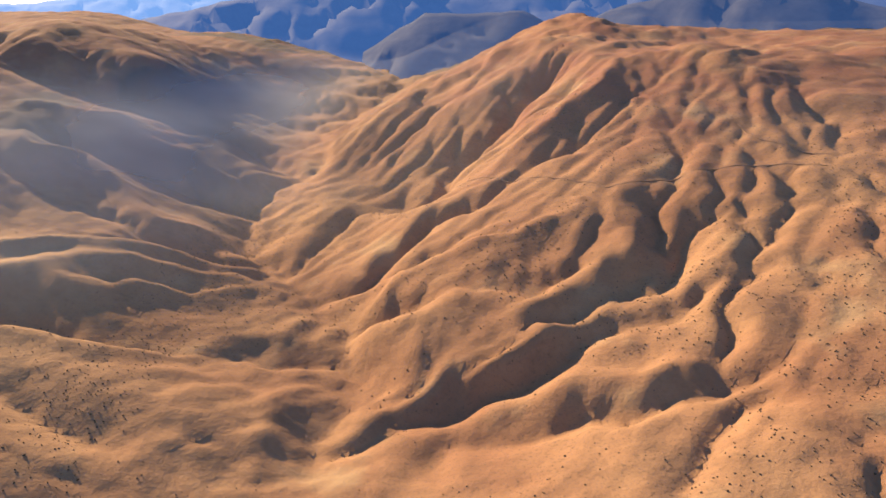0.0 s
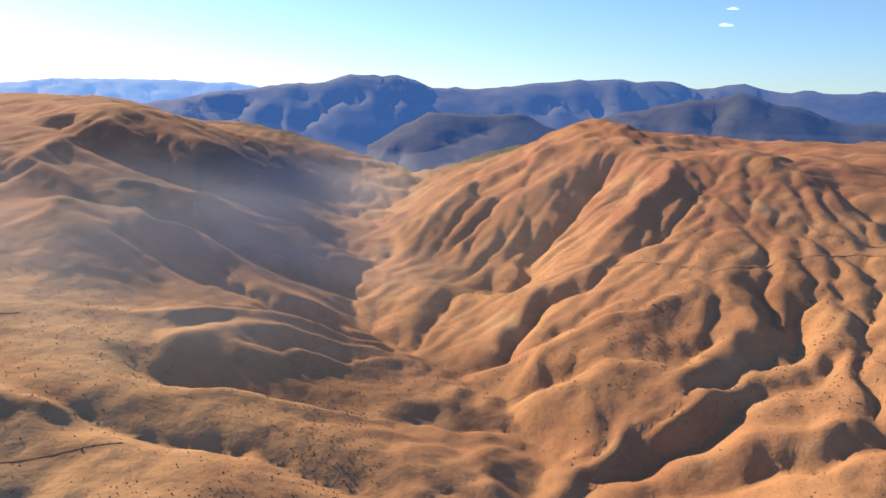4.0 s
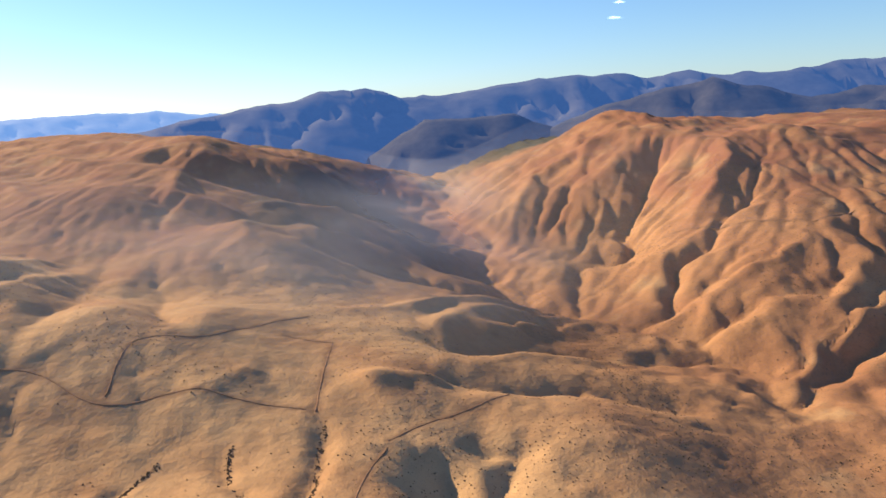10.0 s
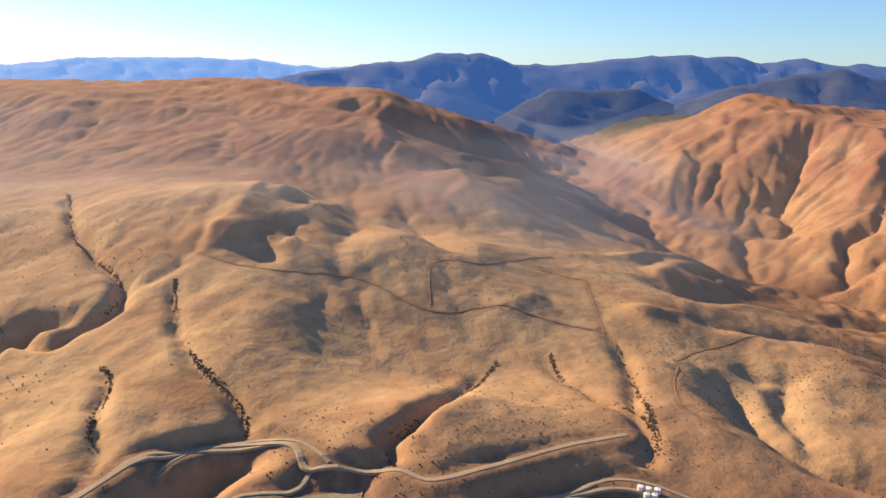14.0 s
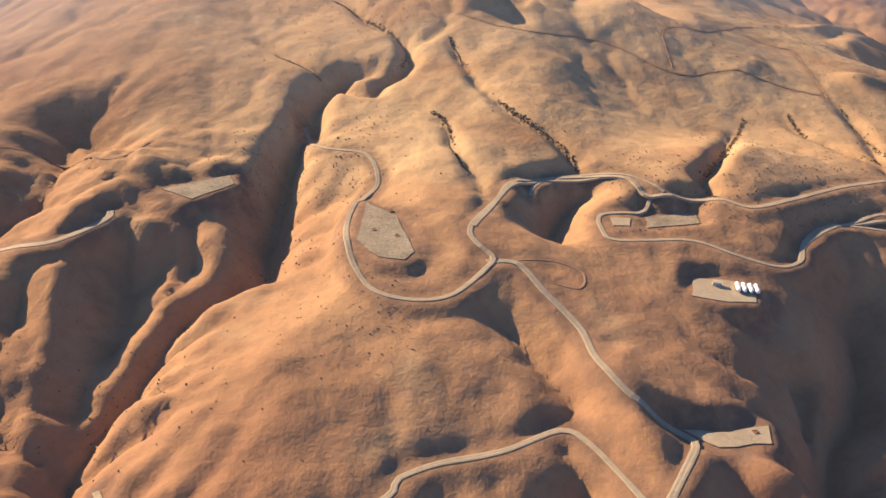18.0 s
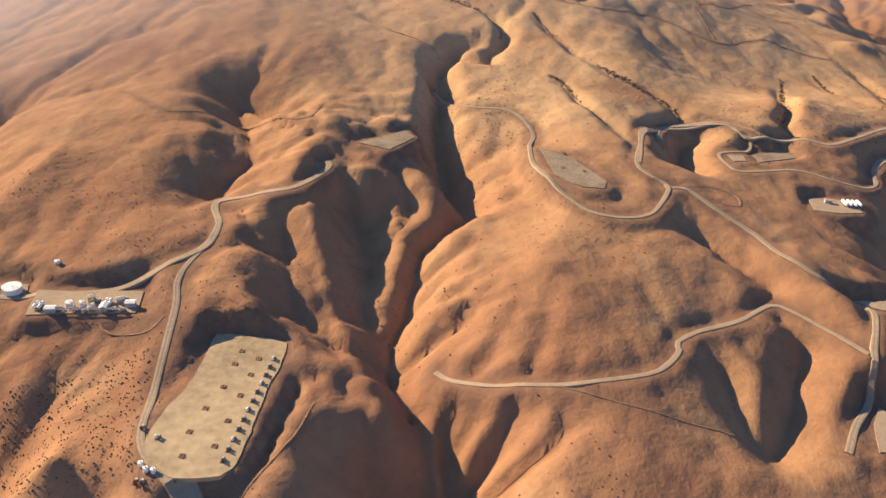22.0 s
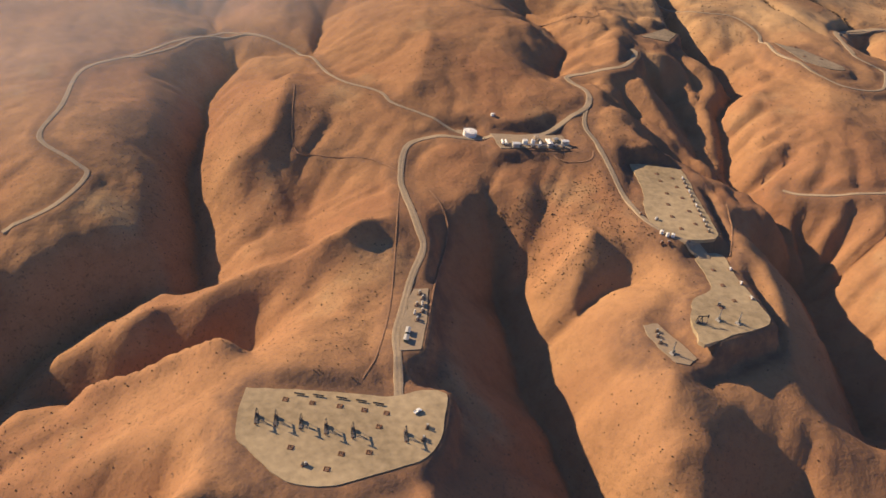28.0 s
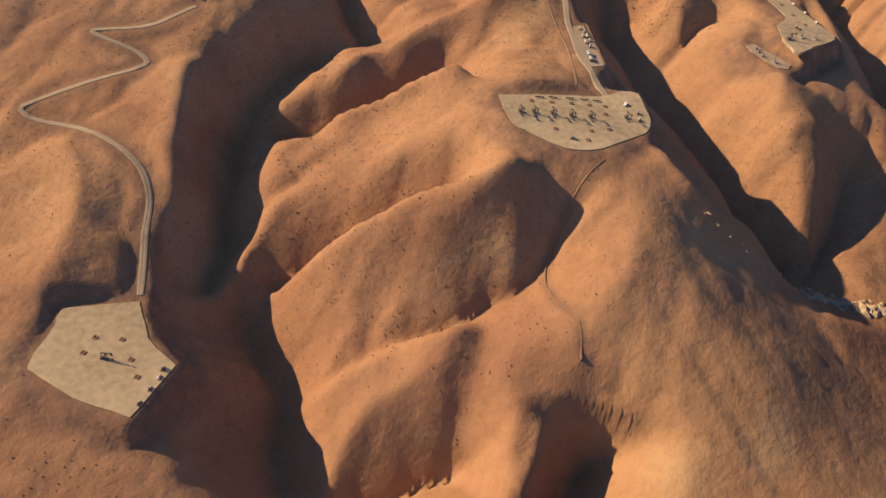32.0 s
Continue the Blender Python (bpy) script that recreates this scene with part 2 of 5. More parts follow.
profile(-480, [118, 106, 99, 114, 129, 137, 145, 160, 171, 186, 202, 196, 199, 214, 222, 230, 242, 249, 255, 260])
profile(-420, [117, 116, 101, 99, 113, 134, 149, 146, 163, 183, 185, 185, 200, 222, 227, 238, 243, 254, 253, 253])
profile(-360, [119, 121, 103, 96, 106, 124, 143, 142, 160, 177, 172, 188, 197, 212, 225, 245, 256, 255, 247, 237])
profile(-300, [121, 121, 121, 112, 119, 126, 138, 143, 153, 162, 168, 186, 195, 200, 207, 232, 241, 241, 236, 232])
profile(-240, [121, 122, 126, 127, 129, 122, 127, 137, 150, 153, 154, 166, 178, 190, 189, 217, 212, 214, 221, 227])
profile(-180, [122, 124, 126, 127, 130, 117, 122, 136, 138, 138, 144, 146, 152, 164, 172, 174, 176, 186, 200, 210])
profile(-120, [124, 126, 127, 133, 125, 109, 108, 118, 126, 121, 122, 126, 134, 147, 152, 158, 158, 172, 187, 197])
profile(-60, [125, 124, 127, 124, 123, 109, 105, 107, 112, 115, 124, 131, 142, 149, 170, 178, 173, 184, 188, 192])
profile(0, [124, 124, 121, 121, 116, 113, 109, 109, 111, 134, 144, 155, 165, 171, 188, 195, 202, 202, 197, 195])
profile(60, [121, 121, 121, 120, 120, 118, 116, 123, 126, 143, 163, 176, 187, 204, 217, 225, 229, 224, 214, 206])
profile(120, [125, 126, 126, 125, 125, 123, 124, 133, 141, 155, 175, 190, 206, 224, 235, 240, 250, 252, 224, 218])
profile(180, [126, 126, 127, 127, 128, 128, 129, 138, 150, 164, 179, 196, 218, 237, 232, 233, 245, 244, 232, 221])
profile(240, [127, 127, 127, 128, 128, 128, 131, 145, 154, 170, 184, 202, 219, 232, 230, 232, 240, 242, 235, 232])
profile(300, [127, 127, 128, 128, 128, 138, 145, 149, 162, 174, 188, 204, 218, 231, 236, 238, 240, 238, 239, 232])
creek(6, 9, [(-83, 831), (-110, 761), (-105, 614), (-116, 558), (-134, 527), (-122, 488), (-87, 445), (-72, 389), (-54, 353), (-51, 337), (-43, 305), (-44, 259)])  # creek in the hazy main valley
creek(5, 5, [(150, 418), (134, 396), (128, 373), (116, 356), (84, 345), (57, 335), (32, 323), (7, 303), (-14, 292), (-31, 292)])  # first gully of the eastern slope
creek(5, 5, [(160, 328), (126, 326), (87, 320), (59, 315), (35, 293), (17, 278), (-9, 277), (-36, 266)])  # second
creek(5, 5, [(130, 274), (101, 269), (84, 267), (64, 254), (41, 260), (21, 257), (6, 259), (-5, 246)])  # third
creek(5, 5, [(121, 255), (102, 249), (83, 226), (73, 215)])  # fourth
creek(7, 5, [(43, 442), (7, 445), (-24, 414), (-53, 394), (-72, 389)])
creek(7, 5, [(-6, 492), (-35, 507), (-58, 498), (-77, 464), (-87, 445)])
creek(7, 5, [(84, 363), (43, 357), (1, 346), (-27, 346), (-48, 342)])
creek(7, 5, [(3, 786), (-32, 760), (-66, 734), (-97, 700)])
creek(8, 9, [(-247, 332), (-226, 317), (-186, 334), (-147, 325), (-105, 325), (-62, 323), (-32, 301)])  # gully under the western slope
creek(6, 8, [(-260, 290), (-227, 272), (-194, 266), (-155, 266), (-126, 246)])
creek(9, 12, [(-363, 520), (-312, 530), (-256, 533), (-210, 530), (-162, 530), (-129, 521)])  # gully below the shaded western ridge
creek(9, 12, [(-443, 721), (-358, 665), (-290, 647), (-225, 640), (-159, 637), (-112, 588)])
creek(4, 8, [(-443, 363), (-452, 331), (-464, 314)])
creek(4, 8, [(-402, 482), (-407, 373), (-423, 336), (-430, 326)])
creek(4, 8, [(-363, 442), (-370, 421), (-365, 339)])
creek(3.5, 2.6, [(-296, 244), (-307, 196), (-316, 161), (-327, 140)])  # straight gully beside the fence line
creek(3.5, 2.6, [(-334, 233), (-336, 213), (-329, 194), (-317, 174), (-316, 163)])
creek(3.5, 2.6, [(-361, 229), (-390, 192), (-407, 169), (-423, 155), (-422, 140)])
creek(5, 6, [(-251, 220), (-237, 212), (-223, 209), (-243, 185), (-247, 158)])
creek(6, 3.5, [(-588, 437), (-570, 367), (-556, 336), (-535, 300), (-535, 275), (-552, 258), (-555, 246), (-577, 257)])  # winding creek above the canyon
creek(3.5, 2.6, [(-610, 305), (-597, 283), (-579, 265), (-578, 261)])
creek(3.5, 2.6, [(-508, 291), (-505, 261), (-496, 225), (-486, 205), (-475, 187), (-471, 172)])
creek(3.5, 2.6, [(-529, 218), (-524, 207), (-525, 175), (-518, 150), (-513, 134)])
creek(13, 7, [(-465, 162), (-477, 156), (-491, 141), (-500, 128)])  # shaded ravine below the road
creek(15, 5, [(-547, 266), (-568, 269), (-584, 252), (-594, 217), (-600, 172), (-605, 153)])  # canyon
creek(15, 5, [(-578, 265), (-595, 220), (-599, 175), (-608, 127), (-636, 106), (-651, 75), (-663, 53), (-662, 27), (-663, 7)])  # canyon
creek(17, 6, [(-655, 34), (-656, 11), (-665, -19), (-679, -45), (-682, -54)])  # canyon
creek(9, 9, [(-653, 143), (-652, 128), (-653, 110), (-650, 101)])
creek(8, 8, [(-688, 137), (-689, 111), (-693, 84), (-683, 66), (-664, 56)])
creek(14, 12, [(-656, 204), (-689, 232), (-694, 169), (-711, 148)])
creek(6, 6, [(-538, 82), (-527, 66), (-519, 41), (-523, 29)])  # shaded fold beside the road
creek(7, 6, [(-523, 29), (-523, 15), (-536, 1), (-546, -10), (-564, -21)])
creek(4, 4, [(-562, 14), (-568, -2), (-570, -15), (-564, -21)])
creek(20, 9, [(-856, 297), (-880, 233), (-905, 154), (-910, 84)])  # western valley
creek(24, 8, [(-910, 84), (-948, 84), (-974, 68), (-992, 46), (-1006, 24), (-1014, 6), (-1028, -3)])  # western valley
creek(30, 13, [(-1017, -6), (-1019, -28), (-1019, -53), (-1034, -84)])  # western valley
creek(12, 9, [(-656, 150), (-652, 128), (-651, 106), (-662, 84), (-662, 58)])
creek(8, 7, [(-629, 141), (-640, 120), (-650, 107)])
creek(12, 12, [(-889, 349), (-863, 312), (-874, 261), (-900, 175), (-911, 155)])
creek(9, 9, [(-785, 261), (-806, 273), (-827, 238), (-859, 259)])
creek(6, 3.5, [(-766, -44), (-750, -46), (-731, -44), (-723, -28), (-721, -14)])  # bank of the lower pad
creek(5, 3, [(-697, 50), (-714, 9), (-729, 0)])  # bank of the upper pad
creek(3, 1.6, [(-726, 76), (-729, 62), (-737, 46), (-741, 36)])  # terraces
creek(3, 1.6, [(-723, 68), (-729, 53), (-736, 38)])
creek(3, 1.6, [(-725, 77), (-713, 74), (-705, 58)])
ridge(6, 9, [(-795, 16), (-776, 21), (-761, 21)])  # dotted spur
ridge(4, 3, [(-1016, -46), (-1029, -41), (-1049, -43)])  # thin lit ribs below the western pad
ridge(4, 3, [(-1018, -52), (-1033, -46), (-1048, -50)])
ridge(5, 3, [(-1032, -54), (-1042, -49), (-1052, -50)])
ridge(6, 10, [(81, 411), (40, 397), (6, 380), (-25, 369), (-46, 358)])  # lit spur of the eastern slope
ridge(5, 10, [(113, 368), (66, 358), (26, 347), (-7, 348), (-34, 364)])
ridge(6, 10, [(49, 325), (19, 300), (-1, 299), (-13, 299)])
ridge(5, 10, [(102, 287), (71, 280), (46, 275), (26, 269)])
ridge(8, 14, [(-368, 676), (-354, 681), (-325, 668), (-282, 656), (-234, 665)])  # shaded western ridge
ridge(8, 12, [(-313, 558), (-294, 552), (-265, 496), (-235, 518), (-205, 491), (-170, 459), (-128, 481)])  # lower western ridge
ridge(5, 10, [(-292, 376), (-248, 379), (-211, 392), (-180, 402), (-139, 423), (-96, 451)])  # sunlit bench above the valley
ridge(4, 8, [(-241, 336), (-200, 367), (-163, 365), (-106, 411), (-75, 393)])
ridge(8, 14, [(-371, 716), (-357, 674), (-369, 575), (-323, 540), (-313, 470), (-286, 446)])  # western ridge
ridge(6, 12, [(-499, 788), (-446, 700), (-374, 706)])
ridge(6, 12, [(-641, 761), (-571, 741), (-505, 661), (-462, 563)])
ridge(4, 14, [(-398, 476), (-441, 366), (-464, 337)])
ridge(4, 14, [(-450, 480), (-485, 350), (-507, 331)])
ridge(4, 20, [(-558, 106), (-577, 88), (-594, 77), (-613, 56)])  # round hill beside the canyon
ridge(8, 10, [(-506, 62), (-503, 29), (-495, 14), (-504, -2), (-513, -13)])  # crest of the gravel road
ridge(6, 12, [(-768, 198), (-796, 152), (-813, 141)])  # knoll above the plant
ridge(8, 14, [(-839, 199), (-867, 141), (-894, 124)])  # bright western spur
ridge(9, 14, [(-774, -46), (-794, -62), (-797, -83)])
creek(17, 9, [(-383, 110), (-391, 90), (-398, 69), (-411, 46), (-433, 24), (-440, 9), (-437, -5), (-438, -20)])  # ravine below the tank pad
creek(12, 9, [(-433, 61), (-434, 45), (-438, 28), (-438, 21)])
creek(8, 6, [(-340, 83), (-374, 70), (-392, 62), (-408, 53)])  # gullies of its sunlit bank
creek(9, 6, [(-348, 41), (-381, 32), (-410, 23), (-436, 15)])
creek(5, 5, [(-343, 59), (-371, 60), (-409, 48)])
creek(6, 6, [(-377, -12), (-413, -13), (-437, -20)])
creek(6, 6, [(-403, -34), (-427, -29), (-442, -25)])
ridge(9, 7, [(-478, 19), (-463, 8), (-454, -8), (-447, -15), (-444, -24)])  # crest beside the spur pad
creek(15, 13, [(-496, 3), (-490, -16), (-484, -29), (-471, -32), (-450, -30)])  # shaded bowl under the crest
ridge(16, 10, [(-835, 64), (-862, 49), (-880, 53), (-900, 56), (-923, 55), (-943, 55), (-955, 55)])  # western spurs below the ridge road
creek(14, 7.5, [(-888, 29), (-910, 32), (-930, 34), (-948, 40), (-962, 43), (-980, 46)])
ridge(13, 8, [(-906, 5), (-920, 9), (-933, 16), (-949, 25), (-966, 32)])
creek(17, 8, [(-929, -39), (-946, -37), (-965, -31), (-983, -23), (-1003, -17)])
ridge(15, 9, [(-920, -61), (-939, -54), (-955, -44), (-971, -41), (-989, -34), (-1006, -20)])
ridge(12, 9, [(-963, -93), (-978, -83), (-989, -73), (-1006, -68), (-1022, -63)])
creek(30, 11, [(-967, -117), (-980, -114), (-995, -107), (-1017, -103), (-1032, -103)])  # shaded hollows below the main pad
ridge(8, 4, [(-956, -122), (-965, -133), (-981, -140)])
creek(30, 10, [(-944, -133), (-956, -142), (-967, -150)])
creek(5, 5, [(-97, 545), (-127, 505), (-125, 478), (-100, 448), (-81, 412), (-72, 372), (-53, 346), (-51, 321), (-47, 298), (-44, 271)])  # bed of the hazy valley creek
creek(24, 20, [(98, 634), (64, 598), (33, 570), (3, 536), (-21, 520)])  # dark rusty face under the peak
ridge(9, 12, [(120, 699), (74, 686), (37, 715), (-13, 706), (-61, 642), (-91, 609)])  # its western crest
ridge(9, 12, [(137, 593), (103, 554), (74, 520), (37, 490)])  # its eastern rib
creek(6, 8, [(152, 400), (131, 382), (119, 356), (98, 340), (72, 339)])  # shaded hollow of the eastern slope
ridge(8, 7, [(46, 325), (19, 314), (1, 301), (-17, 281)])
creek(6, 6, [(53, 302), (32, 289), (15, 281), (-15, 279)])
ridge(6, 9, [(-248, 376), (-217, 388), (-185, 404), (-147, 420), (-110, 429)])
ridge(6, 9, [(-208, 299), (-179, 310), (-137, 313), (-106, 327), (-60, 307)])
ridge(6, 9, [(-300, 560), (-296, 579), (-249, 572), (-219, 596)])
ridge(8, 15, [(-457, 382), (-443, 454), (-425, 461)])
ridge(7, 13, [(-495, 343), (-482, 342), (-474, 332)])
ridge(6, 11, [(-463, 320), (-450, 326), (-444, 330)])
ridge(3, 22, [(-474, 249), (-454, 264), (-440, 261)])
ridge(6, 13, [(-279, 266), (-250, 274), (-236, 270)])
ridge(6, 11, [(-235, 342), (-184, 384), (-116, 423), (-93, 397)])
ridge(2.5, 14, [(-349, 273), (-325, 288), (-313, 287)])
ridge(4, 20, [(-415, 162), (-394, 176), (-368, 199)])
creek(9, 8, [(-259, 217), (-260, 186), (-256, 164), (-248, 143), (-232, 131)])  # hollow below the fork of the tracks
creek(10, 8, [(-750, 0), (-763, 2), (-782, 0), (-797, -6), (-808, -14)])  # shaded fold under the dotted spur
creek(6, 7, [(-847, 119), (-858, 99), (-869, 74), (-884, 60), (-901, 60), (-919, 56)])
creek(14, 8, [(-1024, -53), (-1025, -67), (-1033, -79), (-1041, -98)])  # foot of the valley below the western pad
creek(34, 16, [(-664, 23), (-671, -7), (-675, -25), (-683, -42), (-690, -57), (-694, -66)])  # main canyon east of the pads
creek(32, 13, [(-790, 66), (-796, 46), (-802, 24), (-806, -4), (-811, -33), (-817, -63), (-821, -90), (-824, -110)])  # eastern ravine
creek(17, 10, [(-907, -70), (-927, -78), (-943, -82), (-958, -80), (-977, -74), (-993, -69), (-1012, -62)])  # shaded lee of the third spur
ridge(7, 7, [(-869, -60), (-876, -77), (-877, -91), (-871, -100), (-857, -111), (-837, -122)])  # crest of the dark flank below the main pad
ridge(8, 8, [(-800, -64), (-797, -81), (-808, -102), (-820, -118)])
creek(18, 10, [(-746, -84), (-771, -100), (-793, -114), (-819, -124)])
ridge(8, 12, [(-999, 83), (-1007, 57), (-1023, 28), (-1023, 14)])
ridge(6, 12, [(-1052, 63), (-1062, 37), (-1075, 13), (-1090, 0)])
creek(22, 42, [(-107, 716), (-92, 800), (-62, 920), (-40, 1050), (-60, 1250)])  # head of the hazy valley
road(3.2, [(-530, 119), (-519, 136), (-509, 151), (-498, 159), (-482, 167), (-464, 162), (-455, 155), (-451, 143), (-435, 142), (-421, 137), (-411, 130), (-392, 136), (-358, 150), (-330, 157)])
road(2.6, [(-450, 143), (-457, 136), (-474, 135), (-478, 122), (-474, 115), (-446, 113), (-432, 104), (-417, 98), (-404, 103), (-395, 115), (-378, 125), (-348, 130), (-332, 126)])
road(2.8, [(-588, 237), (-582, 202), (-563, 189), (-560, 167), (-567, 155), (-575, 133), (-576, 109), (-571, 89), (-561, 82), (-548, 81), (-538, 87), (-527, 99), (-531, 108), (-531, 119), (-516, 141), (-506, 156), (-487, 164), (-463, 162)])
road(3.4, [(-530, 98), (-519, 97), (-513, 83), (-506, 66), (-506, 49), (-501, 33), (-487, 25), (-488, 17), (-504, -1), (-509, -8), (-513, -13), (-526, -21), (-537, -30)])
road(2.8, [(-650, 37), (-646, 29), (-634, 19), (-618, 11), (-604, 8), (-588, 7), (-579, 10), (-572, 15), (-570, 19), (-557, 23), (-540, 25), (-522, 31), (-515, 24), (-510, 9), (-507, -2)])
road(2.6, [(-920, 250), (-897, 261), (-868, 283), (-832, 244), (-827, 178), (-812, 153), (-810, 141), (-800, 128), (-784, 106)])
road(4.0, [(-871.5, -35.5), (-868, -26.5), (-865, -17.5), (-861.5, -7), (-854.5, 5.5), (-845.5, 21), (-834, 37.5), (-831, 50), (-827, 75), (-824, 89), (-814, 108), (-800, 110), (-785, 103), (-756, 97), (-738, 101), (-719, 109), (-712, 121), (-711, 142), (-696, 139), (-680, 137), (-664, 149), (-663, 155)])
road(3.2, [(-719, 109), (-728, 95), (-730, 80), (-734, 62), (-739, 40), (-742, 24), (-740, 13), (-733, 0)])
road(3.2, [(-982, 110), (-962, 117), (-949, 133), (-953, 142), (-966, 164), (-956, 190), (-943, 234), (-911, 258), (-869, 286), (-856, 282), (-830, 243)])
road(3.2, [(-985, 108), (-1005, 106), (-1028, 114), (-1015, 93), (-1020, 85), (-1059, 90), (-1064, 84), (-1048, 65), (-1037, 40), (-1037, 24), (-1044, 10), (-1054, -13)])
road(2.4, [(-404, 103), (-396, 113), (-375, 125), (-361, 130), (-345, 135), (-331, 131), (-317, 120)])
road(2.2, [(-500, 149), (-496, 157), (-486, 166), (-471, 167), (-454, 159), (-444, 144)])
road(2.6, [(-367, 127), (-354, 125), (-338, 120), (-327, 108), (-320, 96), (-320, 84), (-321, 70), (-314, 57)])
track(1.6, [(-499, 316), (-476, 301), (-446, 299), (-416, 296), (-386, 269), (-354, 272), (-325, 261), (-303, 253)])
track(1.5, [(-282, 319), (-292, 281), (-299, 251)])
track(1.5, [(-304, 329), (-282, 319)])
track(1.6, [(-384, 274), (-375, 310), (-346, 316), (-320, 335), (-307, 347), (-289, 359)])
track(1.5, [(-274, 223), (-260, 232), (-235, 242), (-212, 251)])
track(1.5, [(-275, 219), (-287, 200), (-295, 179), (-292, 170), (-284, 158)])
track(1.4, [(88, 412), (122, 417), (155, 419), (183, 422), (204, 412)])
track(1.4, [(176, 471), (182, 449), (213, 428)])
track(1.4, [(-14, 526), (34, 467), (76, 426), (88, 412)])
track(1.3, [(-900, -65), (-916, -69), (-933, -81), (-941, -94), (-942, -108), (-948, -118)])
track(1.3, [(-850, 171), (-861, 130), (-852, 122), (-832, 109), (-824, 95)])
track(1.6, [(-879, -24), (-869, -11), (-856, 13), (-838, 56), (-827, 82)])
track(1.6, [(-855, -15), (-833, 25), (-816, 54), (-816, 75)])
track(1.4, [(-714, 460), (-707, 486), (-693, 527), (-658, 517), (-620, 484)])
track(1.6, [(-618, 10), (-598, -4), (-571, -17)])
track(1.4, [(-746, 238), (-726, 208), (-698, 212), (-668, 190), (-655, 208)])
track(1.6, [(-719, -5), (-703, 13), (-692, 29)])
track(2.0, [(-518, 99), (-504, 99), (-496, 93), (-500, 84), (-508, 87)])
road(8.0, [(-731, 13), (-731, 3), (-730, -2), (-733, -12)])
track(2.4, [(-754, 78), (-751, 73), (-740, 70), (-734, 76)])
pad("main", 103.6, [(-913, -17), (-893.5, -24), (-874, -32.5), (-862.5, -33), (-856, -36.5), (-860.5, -45.5), (-866.5, -54.5), (-874.5, -59), (-890.5, -60), (-900.5, -59.5), (-908, -56.5), (-913.5, -50.5), (-918, -39.5), (-920, -36), (-918, -28)])
pad("upper", 116.7, [(-718, 68.5), (-706.5, 64.5), (-697, 59), (-697, 54), (-708.5, 28), (-719, 4.5), (-731, 4), (-736, 6.5), (-741, 17), (-737.5, 29.5), (-729, 42), (-724.5, 51.5)])
pad("lower", 112.1, [(-735, -2.5), (-729, -0.5), (-721.5, -3), (-726.5, -18), (-730, -32), (-734, -44.5), (-750.5, -46), (-766.5, -47.5), (-766, -42), (-763, -36), (-756.5, -27.5), (-751.5, -24), (-742.5, -22), (-738, -12.5)])
pad("side", 105.6, [(-775, -26), (-769, -27), (-768, -38), (-767, -47), (-772, -49), (-776, -47), (-777, -38), (-777, -32)])
pad("west", 51.6, [(-1078, -8), (-1055, -16), (-1058, -33), (-1054, -47), (-1073, -60), (-1085, -46), (-1094, -28), (-1082, -14)])
pad("plant", 121.0, [(-775, 102), (-740, 94), (-743, 81), (-777, 87)])
pad("strip", 104.9, [(-846.5, 15.5), (-841, 15), (-849, -2.5), (-856.5, -16), (-863, -15), (-857, 0)])
pad("loop", 144.4, [(-567, 145), (-557, 133), (-554, 104), (-558, 99), (-567, 102), (-573, 115)])
pad("bare", 139.1, [(-456, 133), (-433, 135), (-436, 126), (-459, 124)])
pad("small", 140.1, [(-471, 132), (-463, 131), (-466, 124), (-473, 125)])
pad("tanks", 132.6, [(-452, 95), (-443, 94), (-431, 88), (-437, 77), (-447, 79), (-458, 84)])
pad("spur", 124.0, [(-486, 27), (-473, 25), (-460, 26), (-463, 19), (-479, 19)])
pad("road end", 111.4, [(-510, -15), (-507, -20), (-500, -25), (-507, -37), (-527, -32), (-518, -21)])
pad("canyon", 141.8, [(-646, 170), (-620, 182), (-618, 173), (-634, 160)])
pad("tankpad", 118.8, [(-787, 114), (-779, 110), (-779, 103), (-787, 109)])
pad("far east", 110.9, [(-350, 56), (-342, 63), (-344, 47), (-350, 52)])


# ---- height field ----
def lattice(seed):
    return np.random.RandomState(seed).rand(256, 256) * 2 - 1


LATTICES = [lattice(s) for s in range(12)]


def smooth_noise(x, y, size, k):
    """Noise from -1 to 1 whose features are about size metres wide."""
    u, v = x / size + 37.3 * k, y / size + 11.7 * k
    i, j = np.floor(u).astype(int), np.floor(v).astype(int)
    a, b = u - i, v - j
    a, b = a * a * a * (a * (6 * a - 15) + 10), b * b * b * (b * (6 * b - 15) + 10)
    t = LATTICES[k % 12]
    g = lambda p, q: t[(i + p) % 256, (j + q) % 256]
    return (g(0, 0) * (1 - a) + g(1, 0) * a) * (1 - b) + (g(0, 1) * (1 - a) + g(1, 1) * a) * b


def fractal(x, y, size, k, octaves=4, gain=0.5):
    return sum(gain**o * smooth_noise(x, y, size / 2**o, k + o) for o in range(octaves))


def folded(x, y, size, k, octaves=3):
    """Sharp creases between round swells, as rain cuts them: 0 in the crease, towards 1 on the swell."""
    return sum(0.5**o * np.abs(smooth_noise(x, y, size / 2**o, k + o)) for o in range(octaves)) / 1.1


